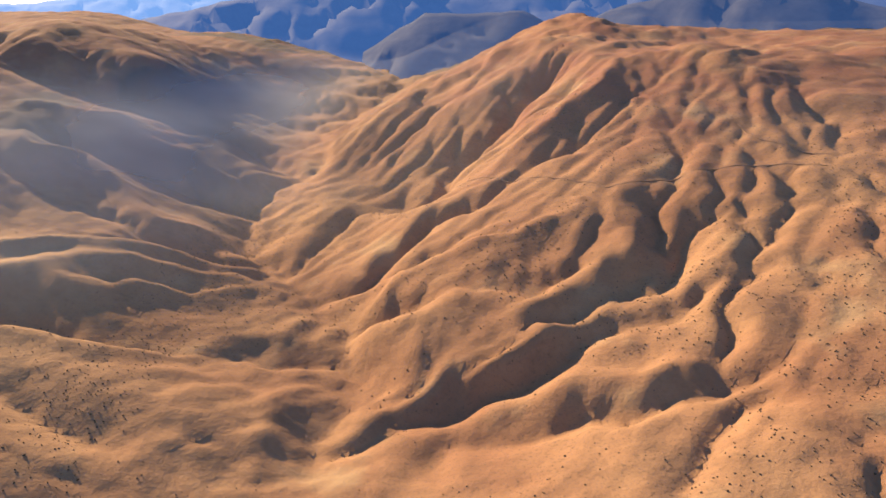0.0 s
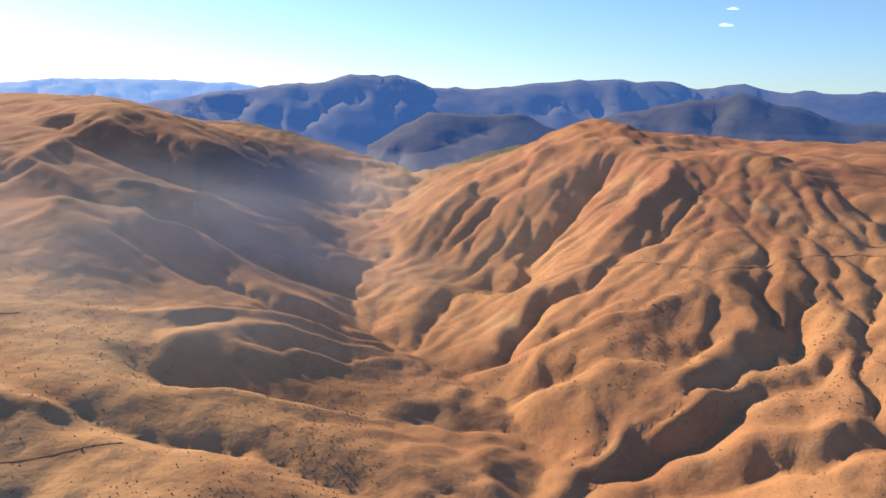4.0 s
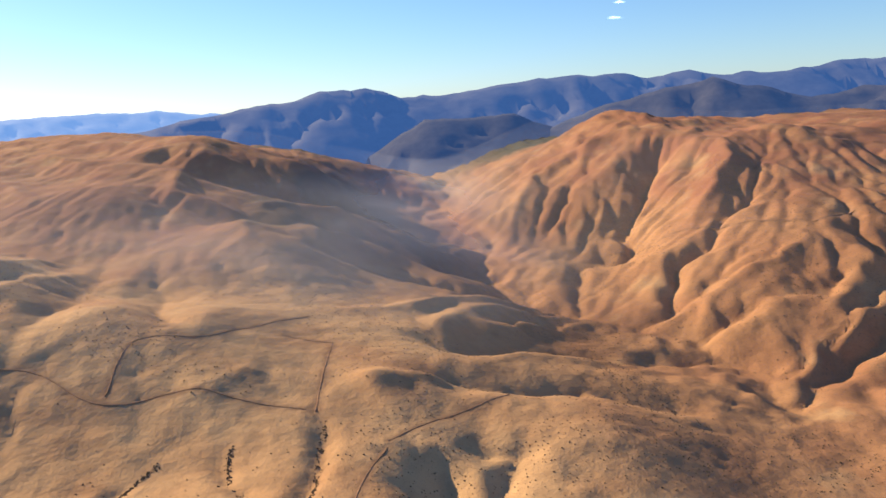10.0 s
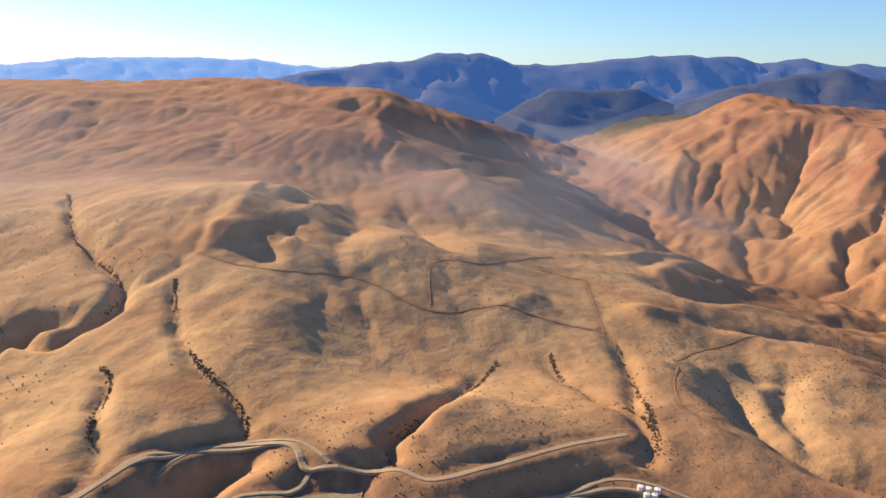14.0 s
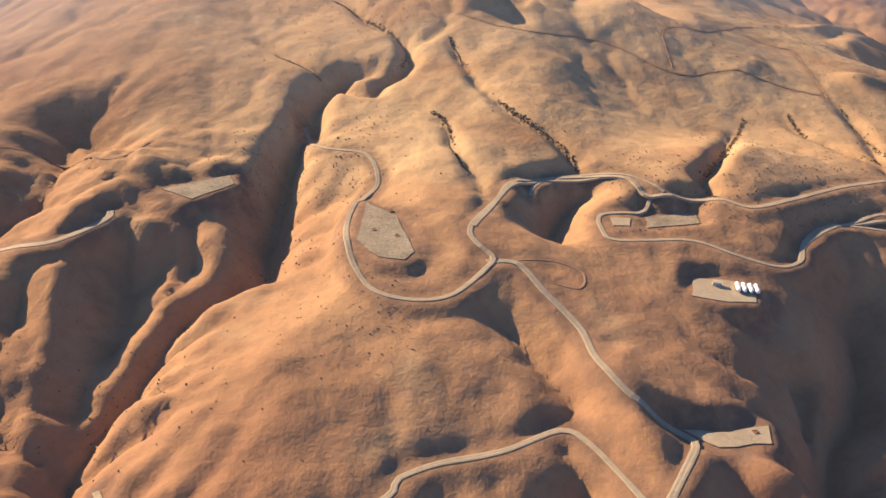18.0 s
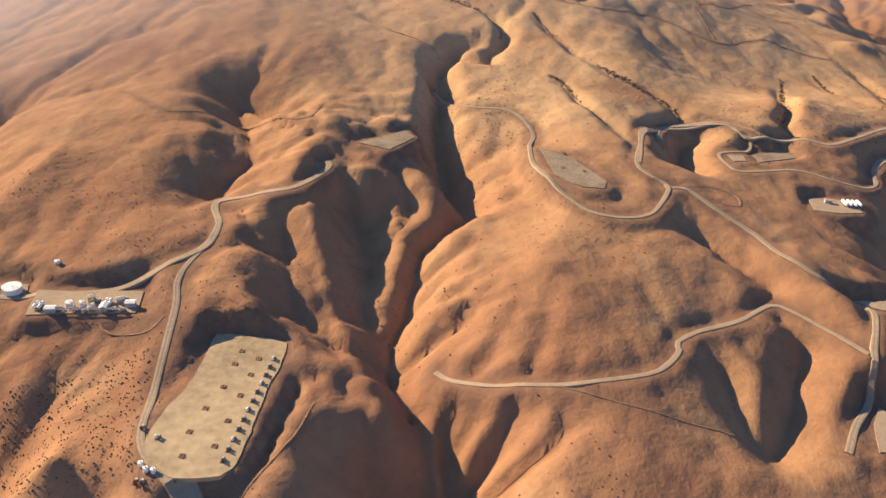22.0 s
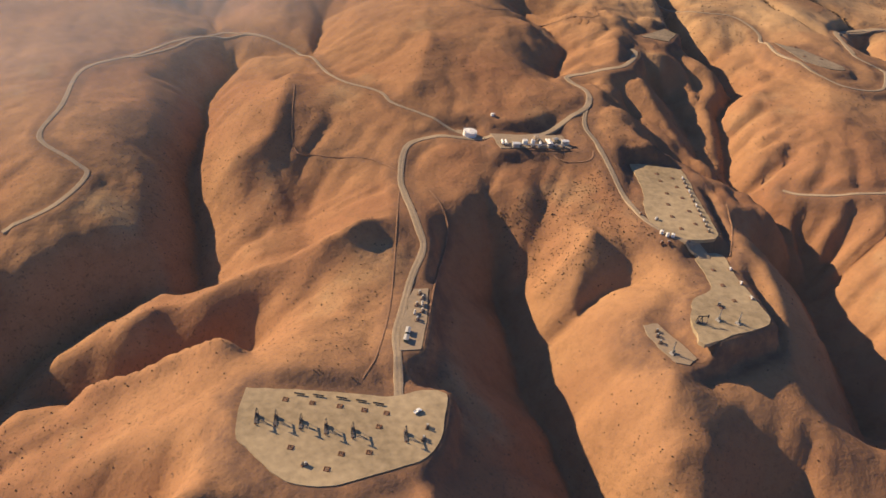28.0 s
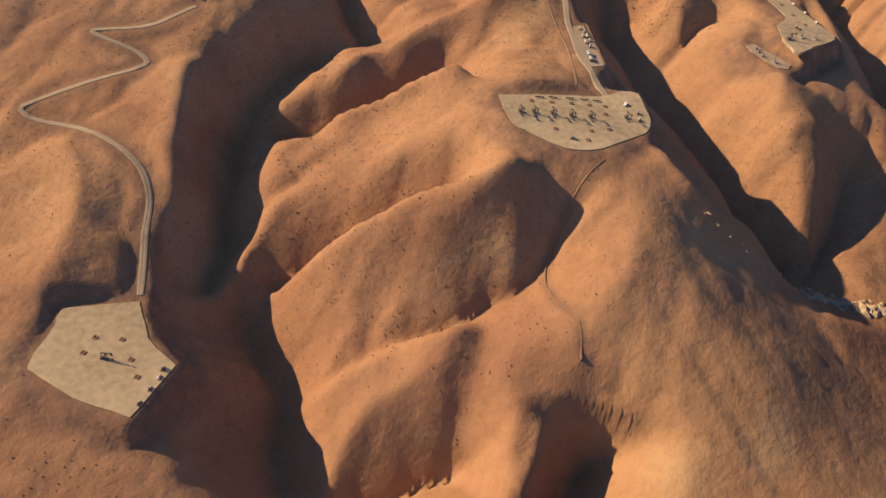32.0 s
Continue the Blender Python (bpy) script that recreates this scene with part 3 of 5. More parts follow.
def from_line(x, y, line, reach):
    """Distance to a line and the share of its length, for the points near it: index, distance, share, signed side."""
    lo, hi = line.min(0) - reach, line.max(0) + reach
    idx = np.nonzero((x > lo[0]) & (x < hi[0]) & (y > lo[1]) & (y < hi[1]))[0]
    p = np.c_[x[idx], y[idx]]
    best, share = np.full(len(idx), 1e9), np.zeros(len(idx))
    steps = np.hypot(*np.diff(line, axis=0).T)
    along = np.r_[0, np.cumsum(steps)]
    for n in range(len(line) - 1):
        d = line[n + 1] - line[n]
        s = np.clip(((p - line[n]) @ d) / max(d @ d, 1e-6), 0, 1)
        q = np.hypot(*(p - line[n] - s[:, None] * d).T)
        near = q < best
        best[near], share[near] = q[near], (along[n] + s[near] * steps[n]) / max(along[-1], 1e-6)
    keep = best < reach
    return idx[keep], best[keep], share[keep]


def inside(x, y, poly):
    """Signed distance to a polygon: below zero inside."""
    d, odd = np.full(len(x), 1e9), np.zeros(len(x), bool)
    for a, b in zip(poly, np.roll(poly, -1, 0)):
        e = b - a
        s = np.clip(((x - a[0]) * e[0] + (y - a[1]) * e[1]) / (e @ e), 0, 1)
        d = np.minimum(d, np.hypot(x - a[0] - s * e[0], y - a[1] - s * e[1]))
        if a[1] != b[1]:
            odd ^= ((a[1] > y) != (b[1] > y)) & (x < (b[0] - a[0]) * (y - a[1]) / (b[1] - a[1]) + a[0])
    return np.where(odd, -d, d)


TABLE = np.array([PROFILES[x] for x in sorted(PROFILES)], float)


def base_height(x, y):
    """Cubic interpolation of the profiles, held level outside them."""
    u = np.clip((x - X0) / STEP, 0, TABLE.shape[0] - 1.001)
    v = np.clip((y - Y0) / STEP, 0, TABLE.shape[1] - 1.001)
    i, j = u.astype(int), v.astype(int)
    a, b = u - i, v - j

    def weights(t):
        return (-0.5 * t + t * t - 0.5 * t**3, 1 - 2.5 * t * t + 1.5 * t**3, 0.5 * t + 2 * t * t - 1.5 * t**3, -0.5 * t * t + 0.5 * t**3)

    out = 0
    for m, wa in enumerate(weights(a)):
        for n, wb in enumerate(weights(b)):
            out = out + wa * wb * TABLE[np.clip(i + m - 1, 0, TABLE.shape[0] - 1), np.clip(j + n - 1, 0, TABLE.shape[1] - 1)]
    return out


def smoothstep(t):
    t = np.clip(t, 0, 1)
    return t * t * (3 - 2 * t)


def crests(x, y, wx, wy):
    """Height that the ridges add."""
    rise = np.zeros(len(x))
    for h, w, line in RIDGES:
        i, d, s = from_line(wx, wy, line, w * 3.2)
        v = h * np.exp(-((d / w) ** 1.3)) * smoothstep(s * 4 + 0.15) * smoothstep((1 - s) * 4 + 0.15) * 0.85
        rise[i] = np.maximum(rise[i], v) + 0.3 * np.minimum(rise[i], v)
    return rise


def bed_depths(h, line):
    """Depth of a creek along its line, deepened where its bed would climb again on the way to its mouth."""
    share = np.linspace(0, 1, 60)
    steps = np.hypot(*np.diff(line, axis=0).T)
    along = np.r_[0, np.cumsum(steps)] / steps.sum()
    x, y = np.interp(share, along, line[:, 0]), np.interp(share, along, line[:, 1])
    bed = base_height(x, y) + crests(x, y, x, y) - h * smoothstep(share * 4 + 0.12)
    falling = np.minimum.accumulate(bed) if bed[0] >= bed[-1] else np.minimum.accumulate(bed[::-1])[::-1]
    return h * smoothstep(share * 4 + 0.12) + np.minimum(bed - falling, 6)


def raw_height(x, y):
    """The ground before the rain has worked on it: profiles, ridges, creeks."""
    east = smoothstep((x + 190) / 120) * smoothstep((y - 180) / 100)
    wx = x + (5 + 6 * east) * fractal(x, y, 55, 0, 3)
    wy = y + (5 + 6 * east) * fractal(x, y, 55, 4, 3)
    z = base_height(x, y)
    far = smoothstep((y - 420) / 300)
    rise, cut = crests(x, y, wx, wy), np.zeros(len(x))
    for (h, w, line), bed in zip(CREEKS, BEDS):
        i, d, s = from_line(wx, wy, line, w * 4.5)
        c = np.clip(1 - d / (2.8 * w), 0, 1)
        v = np.interp(s, np.linspace(0, 1, 60), bed) * (0.18 * np.exp(-d / (0.3 * w)) + 0.5 * c**1.7 + 0.32 * smoothstep(c))
        cut[i] = np.maximum(cut[i], v) + 0.2 * np.minimum(cut[i], v)
    z += rise - cut
    z += (folded(wx, wy, 62, 2) - 0.33) * (1.0 + 1.6 * east + 1.6 * far)
    z += (folded(wx * 0.8 - wy * 0.6, (wx * 0.6 + wy * 0.8) * 0.45, 17, 5) - 0.33) * (0.3 + 1.9 * east + 1.4 * far)
    z += smoothstep((-210 - y) / 120) * (60 * folded(wx, wy, 260, 3, 4) - 15)  # hills behind the flight
    rugged = smoothstep((x + 735) / 40) * smoothstep((-590 - x) / 50) * smoothstep((250 - y) / 60) * smoothstep((y - 10) / 50)
    z += rugged * (4.5 * folded(wx, wy, 24, 6, 4) - 1.4)
    z += 0.6 * fractal(x, y, 26, 7, 3) + 0.25 * fractal(x, y, 7, 9, 2)
    return z


BEDS = [bed_depths(h, line) for h, w, line in CREEKS]
EX, EY, CELL = np.arange(-1320, 420, 3.0), np.arange(-220, 900, 3.0), 3.0


def worn(years):
    """How much rain wears off or leaves on a 3 m grid: streams cut in proportion to the area that drains into them, slopes creep."""
    ex, ey = np.meshgrid(EX, EY)
    z0 = raw_height(ex.ravel(), ey.ravel()).reshape(ex.shape)
    z = z0 + 2.0 * fractal(ex, ey, 34, 2, 4)
    ny, nx = z.shape
    n = nx * ny
    grid = np.arange(n).reshape(ny, nx)
    for year in range(years):
        pad_z = np.pad(z, 1, mode="edge")
        low, to = z - 1e-6, grid.copy()
        steep = np.zeros_like(z)
        for dy in (-1, 0, 1):
            for dx in (-1, 0, 1):
                if dx or dy:
                    zn = pad_z[1 + dy : 1 + dy + ny, 1 + dx : 1 + dx + nx]
                    fall = (z - zn) / math.hypot(dx, dy)
                    better = fall > steep
                    steep[better] = fall[better]
                    tn = np.clip(grid + dy * nx + dx, 0, n - 1)
                    to[better] = tn[better]
        order = np.argsort(z.ravel())[::-1].tolist()
        into = to.ravel().tolist()
        area = [1.0] * n
        for k in order:
            if into[k] != k:
                area[into[k]] += area[k]
        a = np.minimum(np.array(area), 5000.0)
        f = (0.11 * a**0.5).tolist()
        flat = z.ravel().tolist()
        for k in reversed(order):
            r = into[k]
            if r != k and flat[r] < flat[k]:
                flat[k] = (flat[k] + f[k] * flat[r]) / (1 + f[k])
        z = np.array(flat).reshape(ny, nx)
        p = np.pad(z, 1, mode="edge")
        z = z + 0.07 * (p[:-2, 1:-1] + p[2:, 1:-1] + p[1:-1, :-2] + p[1:-1, 2:] - 4 * z)
    d = z - z0
    mean = d
    for turn in range(3):
        k = np.ones(25) / 25
        mean = np.apply_along_axis(lambda v: np.convolve(np.pad(v, 12, mode="edge"), k, mode="valid"), 0, mean)
        mean = np.apply_along_axis(lambda v: np.convolve(np.pad(v, 12, mode="edge"), k, mode="valid"), 1, mean)
    tilt = np.hypot(*np.gradient(mean + z0, CELL))
    return np.clip(d - mean, -9, 5) * smoothstep((tilt - 0.06) / 0.22)


WORN = worn(4)


def wild_height(x, y):
    """The ground before roads and pads."""
    z = raw_height(x, y)
    u, v = np.clip((x - EX[0]) / CELL, 0, len(EX) - 1.001), np.clip((y - EY[0]) / CELL, 0, len(EY) - 1.001)
    i, j = u.astype(int), v.astype(int)
    a, b = smoothstep(u - i), smoothstep(v - j)
    d = (WORN[j, i] * (1 - a) + WORN[j, i + 1] * a) * (1 - b) + (WORN[j + 1, i] * (1 - a) + WORN[j + 1, i + 1] * a) * b
    badland = smoothstep((x + 745) / 45) * smoothstep((-590 - x) / 50) * smoothstep((230 - y) / 40)
    strong = 0.3 + 0.22 * np.clip(smoothstep((x + 260) / 150) * smoothstep((y - 150) / 100) + smoothstep((y - 380) / 200), 0, 1) + 0.6 * badland
    return z + d * strong


def resample(line, step):
    """Points at even steps on a smooth curve through a line's corners."""
    p = np.vstack([2 * line[0] - line[1], line, 2 * line[-1] - line[-2]])
    out = []
    for n in range(1, len(p) - 2):
        k = max(2, int(np.hypot(*(p[n + 1] - p[n])) / step))
        t = np.arange(k)[:, None] / k
        a, b, c, d = p[n - 1 : n + 3]
        out.append(0.5 * (2 * b + (c - a) * t + (2 * a - 5 * b + 4 * c - d) * t**2 + (3 * b - a - 3 * c + d) * t**3))
    return np.vstack(out + [line[-1:]])


def eased(v, n):
    k = np.ones(2 * n + 1) / (2 * n + 1)
    return np.convolve(np.pad(v, n, mode="edge"), k, mode="valid")


WAYS = []
for kind, width, line in ROADS:
    c = resample(line, 2.0)
    z = wild_height(c[:, 0].copy(), c[:, 1].copy())
    z = eased(z, 6 if kind == "road" else 3)
    for name, pz, poly in PADS:
        g = inside(c[:, 0], c[:, 1], poly)
        z = z + (pz - z) * smoothstep((14 - g) / 14)
    WAYS.append((kind, width, c, z))


def ground_height(x, y, soil=None):
    z = wild_height(x, y)
    for kind, width, c, cz in WAYS:
        width = width * 0.68
        reach = width + (6 if kind == "road" else 2.5)
        i, d, s = from_line(x, y, c, reach)
        if len(i):
            level = np.interp(s, np.linspace(0, 1, len(cz)), cz)
            hold = smoothstep((reach - d) / (reach - width * 0.75)) * (1 if kind == "road" else 0.5)
            z[i] += (level - z[i]) * hold
            if soil is not None:
                soil[i] = np.maximum(soil[i], (0.75 if kind == "road" else 0.9) * smoothstep((reach * 0.9 - d) / 3))
    for name, pz, poly in PADS:
        lo, hi = poly.min(0) - 16, poly.max(0) + 16
        i = np.nonzero((x > lo[0]) & (x < hi[0]) & (y > lo[1]) & (y < hi[1]))[0]
        if len(i):
            g = inside(x[i], y[i], poly)
            z[i] += (pz - z[i]) * smoothstep((6.5 - g) / 5)
            if soil is not None:
                soil[i] = np.maximum(soil[i], smoothstep((13 - g) / 8))
    return z


def at(x, y):
    return float(ground_height(np.array([float(x)]), np.array([float(y)]))[0])


# ---- the ground sheet ----
def grown(start, step, end, grow):
    out, s = [start], step
    while abs(out[-1] - start) < abs(end - start):
        s *= grow
        out.append(out[-1] + math.copysign(s, end - start))
    return out


gx = np.array(grown(-1150, 2.0, -4300, 1.09)[:0:-1] + list(np.arange(-1150, -430, 2.0)) + list(np.arange(-430, 220, 2.6)) + grown(220, 2.6, 4200, 1.06))
gy = np.array(grown(-130, 2.0, -3800, 1.12)[:0:-1] + list(np.arange(-130, 240, 2.0)) + list(np.arange(240, 560, 2.8)) + grown(560, 2.8, 4300, 1.022))
xx, yy = [v.ravel() for v in np.meshgrid(gx, gy)]
soil = np.zeros(len(xx))
zz = ground_height(xx, yy, soil)
# the plain falls away under the far ranges
zz -= smoothstep((yy - 1050) / 500) * 60 + smoothstep((xx - 420) / 500) * 30
nx, ny = len(gx), len(gy)
me = bpy.data.meshes.new("ground")
i = (np.arange(ny - 1)[:, None] * nx + np.arange(nx - 1)).ravel()
faces = np.c_[i, i + 1, i + nx + 1, i + nx]
me.vertices.add(len(xx))
me.vertices.foreach_set("co", np.c_[xx, yy, zz].astype(np.float32).ravel())
me.loops.add(4 * len(faces))
me.loops.foreach_set("vertex_index", faces.astype(np.int32).ravel())
me.polygons.add(len(faces))
me.polygons.foreach_set("loop_start", np.arange(0, 4 * len(faces), 4, dtype=np.int32))
me.polygons.foreach_set("use_smooth", np.ones(len(faces), bool))
me.update(calc_edges=True)
scrub = np.clip(0.3 + 1.3 * fractal(xx, yy, 130, 3, 3), 0, 1)
chaparral = smoothstep((yy - 780 + 120 * fractal(xx, yy, 160, 6, 3)) / 160) * smoothstep((xx + 120) / 200) + smoothstep((yy - 1080) / 250)
chaparral = chaparral + 0.75 * smoothstep((xx + 345) / 50) * smoothstep((-110 - xx) / 70) * smoothstep((yy - 450) / 90) * smoothstep(0.6 + 1.6 * fractal(xx, yy, 90, 8, 4))  # darker in patches on the western ridge
for name, values in (("soil", soil), ("rust", 0.95 * smoothstep((zz - 165 + 18 * fractal(xx, yy, 90, 2, 3)) / 50)), ("straw", 0.9 * smoothstep((xx + 700) / 120) * smoothstep((-130 - xx) / 120) * smoothstep((yy - 110) / 80) * smoothstep((520 - yy) / 120)), ("scrub", scrub), ("chaparral", np.clip(chaparral, 0, 1))):
    me.attributes.new(name, "FLOAT", "POINT").data.foreach_set("value", values.astype(np.float32))
me.materials.append(GRASS)
tagged(new("ground", me), "steep hills of dry orange grass cut by gullies", "hills", kind="structure")


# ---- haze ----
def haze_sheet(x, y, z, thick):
    """A thin translucent sheet over a grid that stands in for haze, as dense as attribute thick says."""
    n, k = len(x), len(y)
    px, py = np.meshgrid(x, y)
    data = bpy.data.meshes.new("haze_veil_sheet")
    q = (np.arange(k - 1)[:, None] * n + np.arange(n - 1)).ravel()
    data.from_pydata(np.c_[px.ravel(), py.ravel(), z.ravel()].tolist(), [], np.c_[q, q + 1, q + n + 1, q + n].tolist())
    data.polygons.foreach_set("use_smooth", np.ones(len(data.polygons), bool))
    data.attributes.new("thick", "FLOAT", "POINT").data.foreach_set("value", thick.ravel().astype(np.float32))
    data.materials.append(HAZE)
    tagged(new("haze_veil_sheet", data), "thin translucent sheet standing in for sunlit haze over the hills", "haze", kind="stuff")


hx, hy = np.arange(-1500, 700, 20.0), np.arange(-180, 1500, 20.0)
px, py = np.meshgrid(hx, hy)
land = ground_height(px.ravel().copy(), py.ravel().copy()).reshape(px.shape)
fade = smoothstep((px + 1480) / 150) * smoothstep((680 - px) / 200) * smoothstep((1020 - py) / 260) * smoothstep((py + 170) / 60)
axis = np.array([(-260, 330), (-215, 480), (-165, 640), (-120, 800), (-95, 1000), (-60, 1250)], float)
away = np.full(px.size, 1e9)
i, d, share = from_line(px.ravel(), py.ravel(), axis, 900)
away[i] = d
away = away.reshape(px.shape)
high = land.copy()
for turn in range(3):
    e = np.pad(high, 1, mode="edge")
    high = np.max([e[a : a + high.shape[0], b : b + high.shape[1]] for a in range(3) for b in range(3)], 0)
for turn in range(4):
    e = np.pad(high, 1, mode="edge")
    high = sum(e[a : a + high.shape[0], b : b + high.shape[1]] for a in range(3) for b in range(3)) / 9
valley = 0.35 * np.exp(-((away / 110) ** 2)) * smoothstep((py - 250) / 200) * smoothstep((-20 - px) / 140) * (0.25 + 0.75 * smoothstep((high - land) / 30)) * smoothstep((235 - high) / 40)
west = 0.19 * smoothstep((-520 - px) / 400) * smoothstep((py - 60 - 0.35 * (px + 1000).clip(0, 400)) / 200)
# cover grows north and west, imitating airlight and glare towards the sun
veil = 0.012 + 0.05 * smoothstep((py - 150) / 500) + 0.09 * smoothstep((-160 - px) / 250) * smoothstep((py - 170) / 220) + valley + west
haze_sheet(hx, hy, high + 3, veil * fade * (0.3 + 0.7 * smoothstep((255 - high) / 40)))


# ---- mesh helpers ----
def box(bm, size, place=(0, 0, 0), turn=0.0, tilt=0.0, bevel=0.0):
    m = pose(*place, 0, tilt, turn) @ Matrix.Diagonal((*size, 1))
    g = bmesh.ops.create_cube(bm, size=1, matrix=m)
    if bevel:
        edges = list({e for v in g["verts"] for e in v.link_edges})
        bmesh.ops.bevel(bm, geom=edges, offset=bevel, segments=2, affect="EDGES", profile=0.6)


def rod(bm, a, b, r, r2=None, sides=8):
    a, b = Vector(a), Vector(b)
    d = b - a
    m = Matrix.Translation((a + b) / 2) @ d.to_track_quat("Z", "Y").to_matrix().to_4x4()
    bmesh.ops.create_cone(bm, cap_ends=True, segments=sides, radius1=r, radius2=r if r2 is None else r2, depth=d.length, matrix=m)


def dome(bm, place, r, flat=1.0, sides=10):
    bmesh.ops.create_uvsphere(bm, u_segments=sides, v_segments=6, radius=r, matrix=Matrix.Translation(place) @ Matrix.Diagonal((1, 1, flat, 1)))


def part(name, bm, mat, parent, label="", smooth=False):
    data = bpy.data.meshes.new(name)
    bm.to_mesh(data)
    bm.free()
    data.materials.append(mat)
    if smooth:
        data.polygons.foreach_set("use_smooth", np.ones(len(data.polygons), bool))
    ob = new(name, data)
    ob.parent = parent
    return tagged(ob, label)


def thing(name, label, category, group=""):
    return tagged(new(name), label, category, group)


def made(*shapes):
    """A bmesh filled by (function, arguments...) rows."""
    bm = bmesh.new()
    for f, *args in shapes:
        f(bm, *args)
    return bm


# ---- far ranges ----
def mountain_range(name, label, mat, crest, depth, foot, k, rugged):
    """A range under a crest line, falling to the foot on both sides over depth metres, cut by spurs."""
    c = np.array(crest, float)
    line = resample(c[:, :2], 14)
    s = np.r_[0, np.cumsum(np.hypot(*np.diff(line, axis=0).T))]
    sc = np.r_[0, np.cumsum(np.hypot(*np.diff(c[:, :2], axis=0).T))]
    top = np.interp(s / s[-1], sc / sc[-1], c[:, 2])
    d = np.gradient(line, axis=0)
    d /= np.hypot(*d.T)[:, None]
    side = np.c_[d[:, 1], -d[:, 0]]
    rows = np.linspace(-1, 1, 41)
    verts = []
    for r in rows:
        p = line + side * (r * depth)
        spur = folded(p[:, 0] + 25 * fractal(p[:, 0], p[:, 1], 120, k), p[:, 1] * 0.6, 58, k, 5) - 0.3
        fall = abs(r) ** 1.15
        z = top - (top - foot) * fall + np.minimum(spur - 0.25, 0) * rugged * min(1, 6 * abs(r)) * (1.25 - abs(r)) + 3.5 * fractal(p[:, 0], p[:, 1], 34, k + 2)
        verts.append(np.c_[p, z])
    v = np.vstack(verts)
    n = len(line)
    q = (np.arange(len(rows) - 1)[:, None] * n + np.arange(n - 1)).ravel()
    data = bpy.data.meshes.new(name)
    data.from_pydata(v.tolist(), [], np.c_[q, q + n, q + n + 1, q + 1].tolist())
    data.polygons.foreach_set("use_smooth", np.ones(len(data.polygons), bool))
    data.materials.append(mat)
    return tagged(new(name, data), label, "mountains", kind="structure")


mountain_range("backdrop_far_range", "mountain range on the horizon, glowing pale blue as haze", RANGE_FAR, [(-2600, 2000, 235), (-1700, 2250, 240), (-1149, 2399, 276), (-1008, 2440, 295), (-828, 2480, 306), (-485, 2519, 303), (-295, 2521, 284), (100, 2520, 300), (700, 2450, 300)], 420, 120, 1, 30)
mountain_range("backdrop_blue_range", "dark mountain range with a broad peak, glowing blue as haze", RANGE_MID, [(-560, 1500, 240), (-395, 1481, 271), (-321, 1481, 278), (-256, 1478, 296), (-214, 1475, 292), (-138, 1466, 314), (-52, 1451, 316), (11, 1437, 296), (84, 1417, 297), (165, 1391, 307), (262, 1352, 316), (353, 1309, 320), (414, 1276, 317), (439, 1261, 309), (502, 1221, 315), (547, 1190, 306), (576, 1169, 309), (635, 1123, 306), (718, 1114, 318), (900, 1020, 320), (1300, 760, 310)], 330, 90, 3, 95)
mountain_range("backdrop_dark_hill", "dark chaparral hill with a faint haze glow at the valley head", RANGE_NEAR, [(-110, 1140, 205), (-73, 1138, 227), (-22, 1125, 253), (61, 1099, 258), (108, 1080, 257), (147, 1064, 243), (190, 1040, 220)], 190, 110, 5, 60)
mountain_range("backdrop_dark_ridge", "dark chaparral ridge with a faint haze glow behind the sunlit hill", RANGE_NEAR, [(150, 1040, 235), (205, 1014, 257), (241, 999, 268), (288, 977, 280), (358, 939, 294), (411, 905, 279), (466, 867, 263), (520, 830, 272), (640, 760, 290), (800, 650, 280)], 200, 150, 7, 60)


# ---- roads, tracks and pads ----
def ribbon(name, c, z, width, lift, mat, label, category):
    """A road surface with a slight crown and sloped shoulders, following its line."""
    d = np.gradient(c, axis=0)
    d /= np.hypot(*d.T)[:, None] + 1e-9
    side = np.c_[d[:, 1], -d[:, 0]]
    wob = 1 + 0.12 * smooth_noise(c[:, 0], c[:, 1], 9, 8)
    offs = ((-0.62, -0.9), (-0.5, 0.0), (-0.25, 0.08), (0.0, 0.04), (0.25, 0.08), (0.5, 0.0), (0.62, -0.9))
    v = np.vstack([np.c_[c + side * (o * width * wob)[:, None], z + lift + h] for o, h in offs])
    n = len(c)
    q = (np.arange(len(offs) - 1)[:, None] * n + np.arange(n - 1)).ravel()
    data = bpy.data.meshes.new(name)
    data.from_pydata(v.tolist(), [], np.c_[q, q + n, q + n + 1, q + 1][:, ::-1].tolist())
    data.materials.append(mat)
    return tagged(new(name, data), label, category, kind="structure")


def draped(c, width):
    """The highest ground across the width, eased along the line, so that the surface stays on top."""
    d = np.gradient(c, axis=0)
    d /= np.hypot(*d.T)[:, None] + 1e-9
    side = np.c_[d[:, 1], -d[:, 0]]
    rows = [ground_height(*(c + side * (o * width)).T.copy()) for o in (-0.55, -0.28, 0.0, 0.28, 0.55)]
    z = np.max(rows, 0)
    return np.maximum(eased(z, 2), z)


for kind, width, c, z in WAYS:
    if kind == "road":
        ribbon("road", c, draped(c, width * 0.68), width * 0.68, 0.2, GRAVEL, "pale packed gravel road winding over the hills", "road")
    else:
        ribbon("track", c, draped(c, width * 0.38), width * 0.38, 0.06, DIRT, "faint dark dirt track in dry grass", "track")

